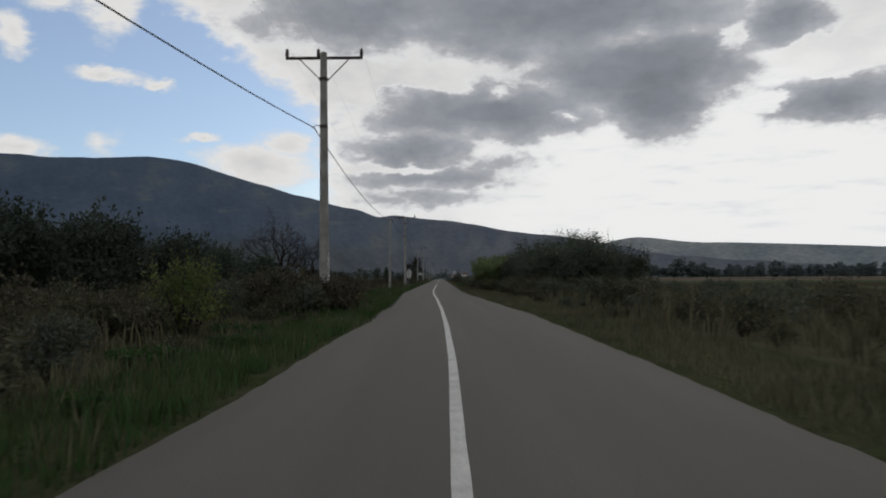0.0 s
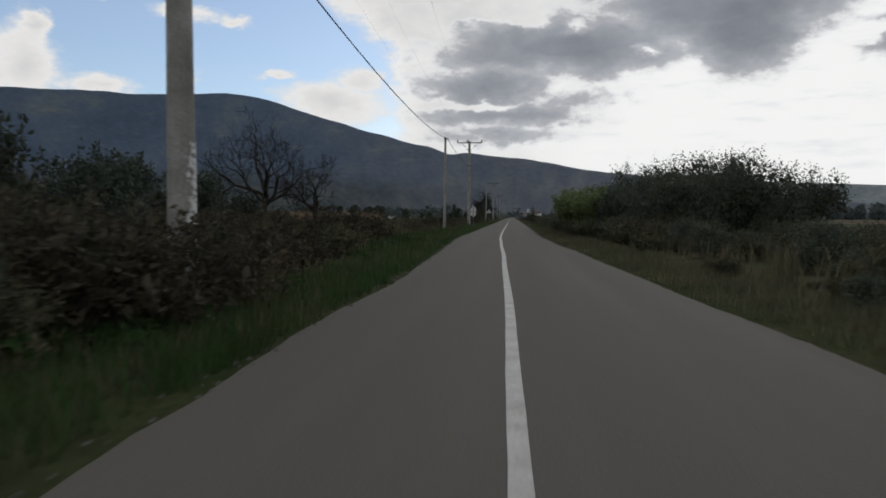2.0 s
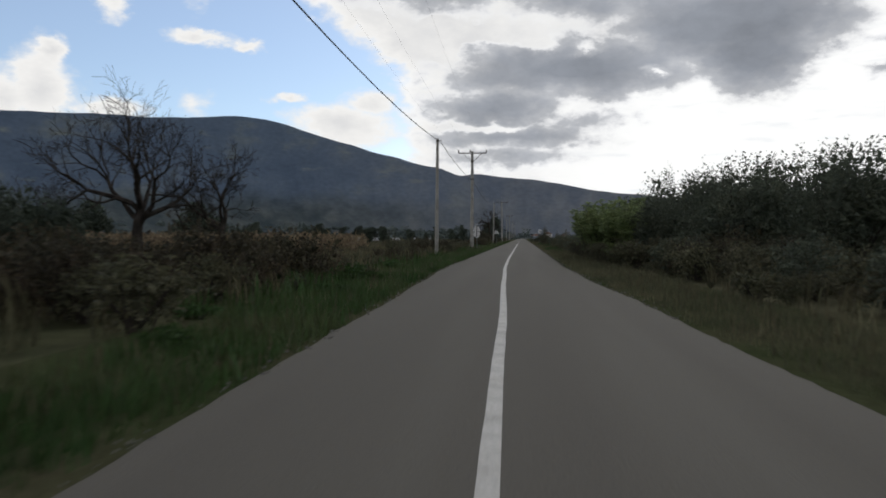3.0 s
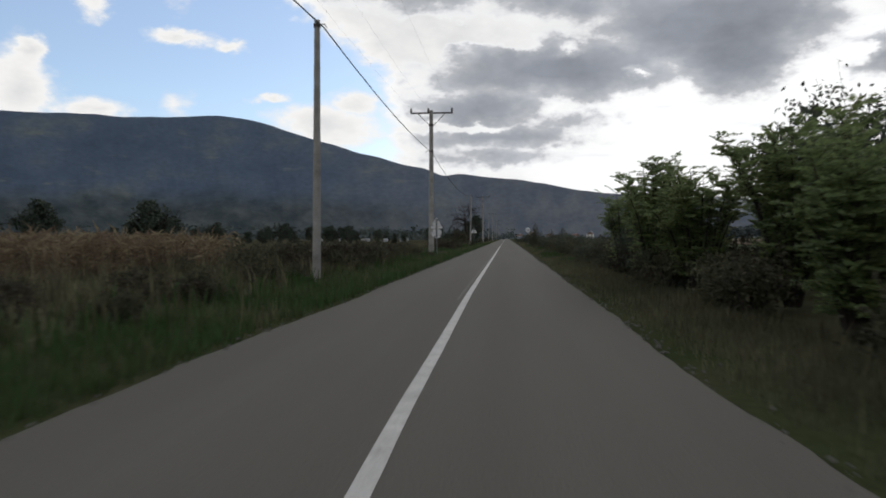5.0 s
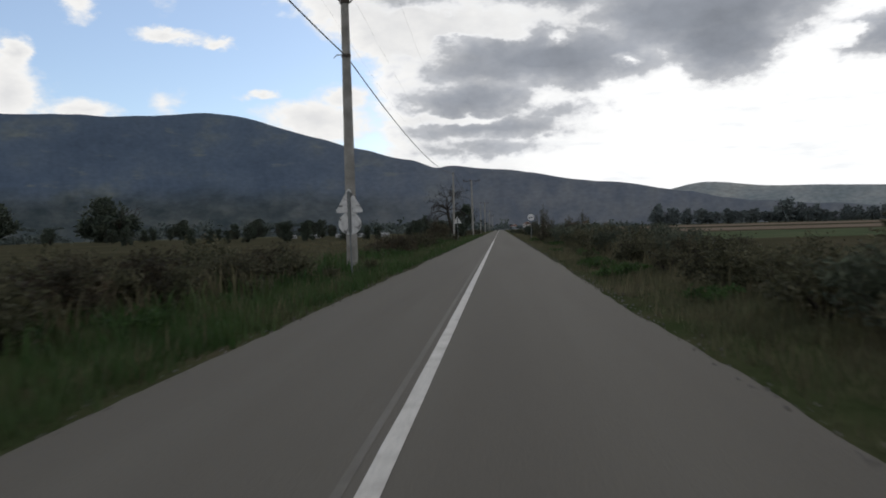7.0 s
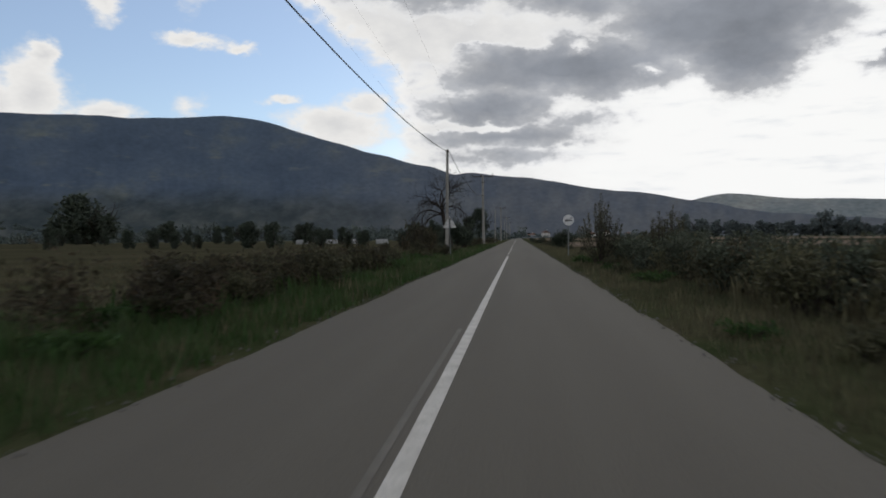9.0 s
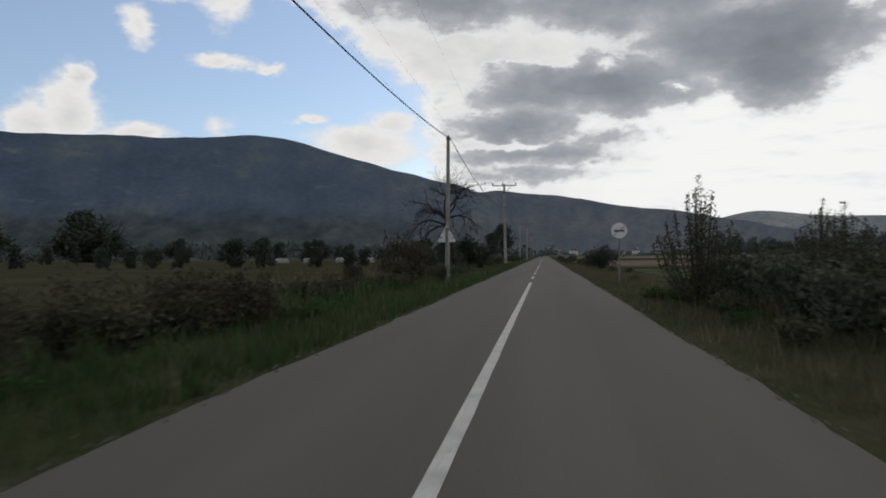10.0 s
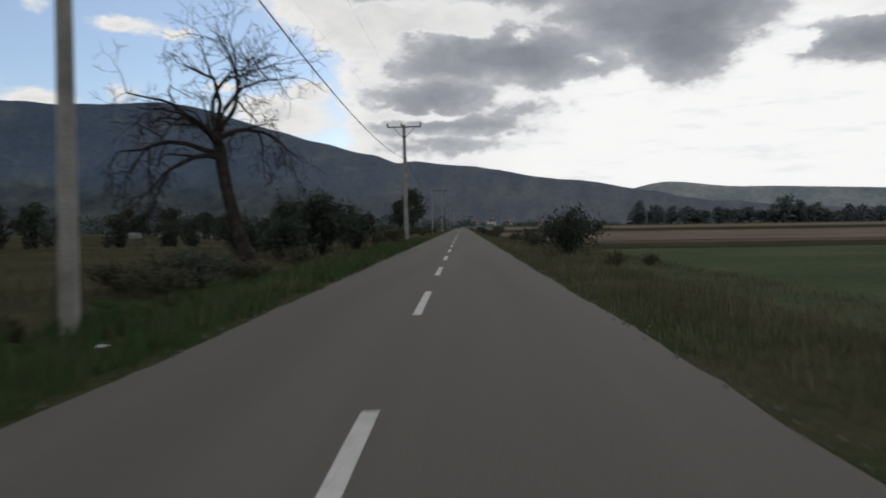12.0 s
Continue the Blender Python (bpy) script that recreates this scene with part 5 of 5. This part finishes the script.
# each limb: how high on the trunk it starts, its direction, length, and how far it hangs
for start, way, length, hang_down, fork_depth in ((3.1, (-1.0, 0.2, 0.5), 1.75, 0.5, 4), (3.4, (-0.75, -0.3, 0.9), 1.55, 0.12, 4), (3.65, (-0.35, 0.2, 1.0), 1.7, -0.02, 4), (3.65, (0.1, -0.2, 1.0), 1.35, 0.0, 4),
                                                 (3.5, (0.5, 0.1, 0.9), 1.45, 0.05, 4), (3.45, (0.9, 0.15, 0.6), 1.05, 0.35, 4), (3.4, (-0.3, 1.0, 0.6), 1.2, 0.25, 4), (3.3, (-0.4, -1.0, 0.5), 1.2, 0.3, 4),
                                                 (3.0, (-0.9, -0.5, 0.5), 1.3, 0.5, 4), (3.6, (0.2, 0.4, 1.0), 1.4, 0.05, 4)):
    foot = Vector((-0.66 - 0.2 * (start - 2.3) / 1.4, 0.04, start))
    limb = branching(DEAD_RNG, foot, way, length, 0.075, fork_depth, 0.66, hang_down, 0.68, (2, 3), 0.1, None, 5, 0.2)
    part("limb", join(*limb), M_BARK, dead, "dark crooked limb with fine bare twigs")
for x, y, s, k in ((-5.1, 163.0, 0.75, 2), (-4.6, 164.2, 0.6, 0), (-5.9, 163.6, 0.8, 2), (-5.4, 161.6, 0.6, 1), (-6.6, 162.4, 0.7, 0)):
    copy_thing(olive[k], pose(x, y, -0.05, 0, 0, x * 70)).scale = (s * 1.2, s * 1.2, s * 0.85)
scatter(olive + green[2:], 9, lambda y: -6.2, lambda y: -4.3, 160, 173, 0.4, 0.75, 0.8)
deep = bush(34, 3.1, 3.0, 3000, 0.14, M_LEAF_SHADED, "dense dark bush on the verge", pose(-5.7, 180.0, 0), "verge bushes", 14, "bush", 0.24, M_BARK, 12)
for x, y, s in ((-7.6, 183.0, 0.95), (-5.2, 187.5, 0.75), (-8.9, 178.5, 0.7), (-6.6, 176.2, 0.6)):
    copy_thing(deep, pose(x, y, 0, 0, 0, x * 50)).scale = (s, s, s)
scatter(olive + rust, 26, lambda y: -7.5, lambda y: -4.0, 190, 300, 0.6, 1.1)

orchard = tree(91, 3.3, 0.9, 1000, 0.3, M_LEAF_SHADED, "small round orchard tree in a row", pose(-13.0, 203.0, -0.05), "orchard row", 0.1, 0.03, 1)
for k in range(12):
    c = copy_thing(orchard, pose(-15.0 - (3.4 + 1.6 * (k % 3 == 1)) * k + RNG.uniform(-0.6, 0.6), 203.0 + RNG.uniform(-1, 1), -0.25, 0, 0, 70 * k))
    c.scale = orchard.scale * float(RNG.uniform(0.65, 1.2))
near_tree = tree(92, 8.2, 0.8, 2600, 0.4, M_LEAF_SHADED, "dark broad-crowned roadside tree", pose(-8.5, 281.0, 0), "", 0.22, 0.18)
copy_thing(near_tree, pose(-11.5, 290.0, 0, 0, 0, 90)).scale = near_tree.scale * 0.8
poplar = tree(93, 6.0, 0.25, 900, 0.35, M_LEAF_SHADED, "slender dark poplar standing alone", pose(-20.0, 285.0, 0), "", 0.14, 0.15)
oak = tree(94, 13.0, 1.3, 3000, 0.95, M_LEAF_SHADED, "broad round tree on the rising ground", pose(-127.0, 313.0, -0.6), "", 0.35, 0.0)
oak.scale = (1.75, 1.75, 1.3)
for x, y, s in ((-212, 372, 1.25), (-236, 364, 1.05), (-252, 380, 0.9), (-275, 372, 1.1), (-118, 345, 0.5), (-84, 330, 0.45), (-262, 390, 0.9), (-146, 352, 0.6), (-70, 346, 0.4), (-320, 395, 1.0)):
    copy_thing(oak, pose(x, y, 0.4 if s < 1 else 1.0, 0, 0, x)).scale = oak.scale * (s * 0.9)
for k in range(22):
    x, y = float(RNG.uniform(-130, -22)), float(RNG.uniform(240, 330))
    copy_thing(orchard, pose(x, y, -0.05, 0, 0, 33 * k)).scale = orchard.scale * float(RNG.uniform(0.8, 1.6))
belt = [tree(95, 17.0, 0.7, 380, 2.3, M_LEAF_HAZY, "tall dark tree in a distant tree belt", pose(118, 640, 0), "distant tree belt", 0.35, 0.12, 1),
        tree(96, 13.0, 1.0, 360, 2.2, M_LEAF_HAZY, "rounded dark tree in a distant tree belt", pose(132, 648, 0), "distant tree belt", 0.35, 0.1, 1)]
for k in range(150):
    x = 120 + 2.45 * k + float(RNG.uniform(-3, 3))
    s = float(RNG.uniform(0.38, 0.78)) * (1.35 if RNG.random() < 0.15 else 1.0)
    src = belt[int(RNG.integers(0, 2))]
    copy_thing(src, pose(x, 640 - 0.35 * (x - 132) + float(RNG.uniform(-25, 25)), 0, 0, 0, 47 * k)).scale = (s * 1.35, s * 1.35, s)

# the last shrubs before the eastern thicket
scatter(rust[1:2] + olive[1:], 12, lambda y: E(y) + 3.6, lambda y: E(y) + 5.5, 40, 52, 0.6, 0.9)

# scrub on the rising ground, past counting
def woods_geo(seed, n, a0, a1, r0, r1, size):
    """Ragged clumps of foliage over the slopes, thicker here and there."""
    rng = np.random.default_rng(seed)
    pos, axes, long = [], [], []
    while n > 0:
        a, r = rng.uniform(a0, a1), r0 * (r1 / r0) ** rng.uniform(0, 1)
        if noise.noise((a * 0.35, math.log(r) * 5.0, seed * 1.7)) < rng.uniform(-0.45, 0.35):
            continue
        n -= 1
        x, y = r * math.sin(radians(a)), 75 + r * math.cos(radians(a))
        z = max(-0.1, slope(a, r, main_height, 60.0, 320, 4200)) if r > 330 else -0.1
        k = size * rng.uniform(0.7, 1.5) * (0.55 + r / 900) * (1.9 if rng.random() < 0.05 else 1.0)
        d = rng.normal(size=(84, 3))
        d /= np.linalg.norm(d, axis=1, keepdims=True)
        d[:, 2] = np.abs(d[:, 2]) * rng.uniform(0.8, 1.3)
        d *= np.array([rng.uniform(0.9, 1.6), rng.uniform(0.9, 1.6), 1.0])
        pos.append(d * k * rng.uniform(0.3, 1.05, (84, 1)) + np.array([x, y, z]))
        axes.append(rng.normal(size=(84, 3)))
        long.append(np.full(84, k * 0.34))
    pos, axes, long = np.concatenate(pos), np.concatenate(axes), np.concatenate(long)[:, None]
    axes /= np.linalg.norm(axes, axis=1, keepdims=True)
    side = np.cross(axes, rng.normal(size=axes.shape))
    side /= np.linalg.norm(side, axis=1, keepdims=True)
    v = np.stack([pos - axes * long * 0.5, pos + side * long * 0.38, pos + axes * long * 0.5, pos - side * long * 0.38], 1).reshape(-1, 3)
    return v.tolist(), np.arange(len(v)).reshape(-1, 4).tolist()


tagged(part("hillside_scrub", woods_geo(3, 420, -62, 0.0, 300, 640, 2.6), M_HAZY_SCRUB), "dark scrub and trees over the foothills", "woods", kind="stuff")
tagged(part("valley_woods", woods_geo(4, 160, -8, 38, 600, 900, 2.2), M_HAZY_SCRUB), "dark distant woods across the valley", "woods", kind="stuff")

# ---- buildings far off ----
def polytunnel(m, length, label="low white plastic greenhouse tunnel"):
    t = thing("polytunnel", m, label, "greenhouse", "greenhouse tunnels")
    n, w, h = 12, 1.2, 1.25
    arc = [(w * math.cos(math.pi * k / n), h * math.sin(math.pi * k / n)) for k in range(n + 1)]
    v = [(0, x, z) for x, z in arc] + [(length, x, z) for x, z in arc]
    f = [(k, k + 1, n + 2 + k, n + 1 + k) for k in range(n)]
    part("cover", (v, f), M_FILM, t, smooth=True)
    for e in (0, length):
        part("end_wall", ([(e, x, z) for x, z in arc], [tuple(range(n + 1))]), M_FILM, t)
    for k in range(4):
        part("hoop", tube([(length * k / 3, x * 1.01, z * 1.01) for x, z in arc], [0.03] * (n + 1), 5), M_STEEL, t)
    return t


tunnel = polytunnel(pose(-47.0, 262, -0.08), 3.2)
tunnel.scale = (0.75, 0.75, 0.75)
for x, y in ((-41.0, 264), (-35.5, 263), (-54.0, 265), (-29.5, 262)):
    copy_thing(tunnel, pose(x, y, -0.08, 0, 0, 2)).scale = tunnel.scale


def house(m, w, d, h, label):
    t = thing("house", m, label, "house", "village houses")
    wall = part("wall", box(-w / 2, w / 2, -d / 2, d / 2, -0.2, h), M_PLASTER, t)
    rise = w * 0.32
    roof = [(-w / 2 - 0.4, -d / 2 - 0.4, h), (w / 2 + 0.4, -d / 2 - 0.4, h), (0, -d / 2 - 0.4, h + rise), (-w / 2 - 0.4, d / 2 + 0.4, h), (w / 2 + 0.4, d / 2 + 0.4, h), (0, d / 2 + 0.4, h + rise)]
    part("roof", (roof, [(0, 1, 2), (3, 5, 4), (0, 2, 5, 3), (1, 4, 5, 2), (0, 3, 4, 1)]), M_TILE, t, "red tiled roof")
    part("chimney", box(w * 0.15, w * 0.15 + 0.6, -0.3, 0.3, h + rise * 0.4, h + rise + 0.8), M_PLASTER, t)
    for x in (-w * 0.28, w * 0.18):
        for z in ([1.0, 3.8] if h > 4.5 else [1.0]):
            pane = part("window", box(x, x + 1.2, -d / 2 - 0.03, -d / 2 + 0.05, z, z + 1.3), M_GLASS, t)
            part("frame", join(box(x - 0.08, x, -d / 2 - 0.06, -d / 2 + 0.02, z - 0.08, z + 1.38), box(x + 1.2, x + 1.28, -d / 2 - 0.06, -d / 2 + 0.02, z - 0.08, z + 1.38),
                               box(x, x + 1.2, -d / 2 - 0.06, -d / 2 + 0.02, z - 0.08, z), box(x, x + 1.2, -d / 2 - 0.06, -d / 2 + 0.02, z + 1.3, z + 1.38)), M_SIGNWHITE, pane, "white window frame")
    return t


h1 = house(pose(36, 1050, 0, 0, 0, 8), 9, 10, 5.6, "two-storey village house with pale walls")
h2 = house(pose(60, 1090, 0, 0, 0, -20), 8, 9, 3.2, "low village house with pale walls")
for x, y, a, src in ((92, 1040, 30, h2), (118, 1100, -10, h1), (20, 1130, 60, h2), (150, 1120, 15, h2), (-40, 1150, 10, h1)):
    copy_thing(src, pose(x, y, 0, 0, 0, a))

# ---- small things on the verge ----
scrap = thing("paper_scrap", pose(-3.08, 154.6, 0.03, 8, 4, 30), "crumpled scrap of white paper in the grass", "litter")
scrap.scale = (0.6, 0.6, 0.6)
part("sheet", ([(-0.07, -0.05, 0), (0.0, -0.06, 0.03), (0.1, -0.04, 0.0), (0.09, 0.05, 0.02), (0.0, 0.05, 0.0), (-0.08, 0.06, 0.03), (0.0, 0.0, 0.04)], [(0, 1, 6), (1, 2, 6), (2, 3, 6), (3, 4, 6), (4, 5, 6), (5, 0, 6)]), M_LITTER, scrap)


def gravel_geo(seed, n, edge, out, y0, y1):
    """Broken asphalt and small stones strewn along a road's edge."""
    rng = np.random.default_rng(seed)
    shape = np.array([(1, 0, 0), (0, 1, 0), (-1, 0, 0), (0, -1, 0), (0, 0, 0.8), (0, 0, -0.5)])
    tri = np.array([(0, 1, 4), (1, 2, 4), (2, 3, 4), (3, 0, 4), (1, 0, 5), (2, 1, 5), (3, 2, 5), (0, 3, 5)])
    y = rng.uniform(y0, y1, n)
    x = np.array([edge(v) for v in y]) + out * np.abs(rng.normal(size=n)) * 0.14 - out * 0.06
    s = rng.uniform(0.008, 0.028, n)
    jit = shape[None] * rng.uniform(0.6, 1.3, (n, 6, 3)) * s[:, None, None]
    v = (jit + np.stack([x, y, s * 0.3 - 0.004], 1)[:, None]).reshape(-1, 3)
    f = (tri[None] + np.arange(n)[:, None, None] * 6).reshape(-1, 3)
    return v.tolist(), f.tolist()


tagged(part("gravel", gravel_geo(7, 1500, road_east, 1, 40, 215), M_PATCH), "loose crumbs of asphalt and gravel along the road's edge", "gravel", kind="stuff")
tagged(part("gravel", gravel_geo(8, 1200, road_west, -1, 20, 215), M_PATCH), "loose crumbs of asphalt and gravel along the road's edge", "gravel", kind="stuff")
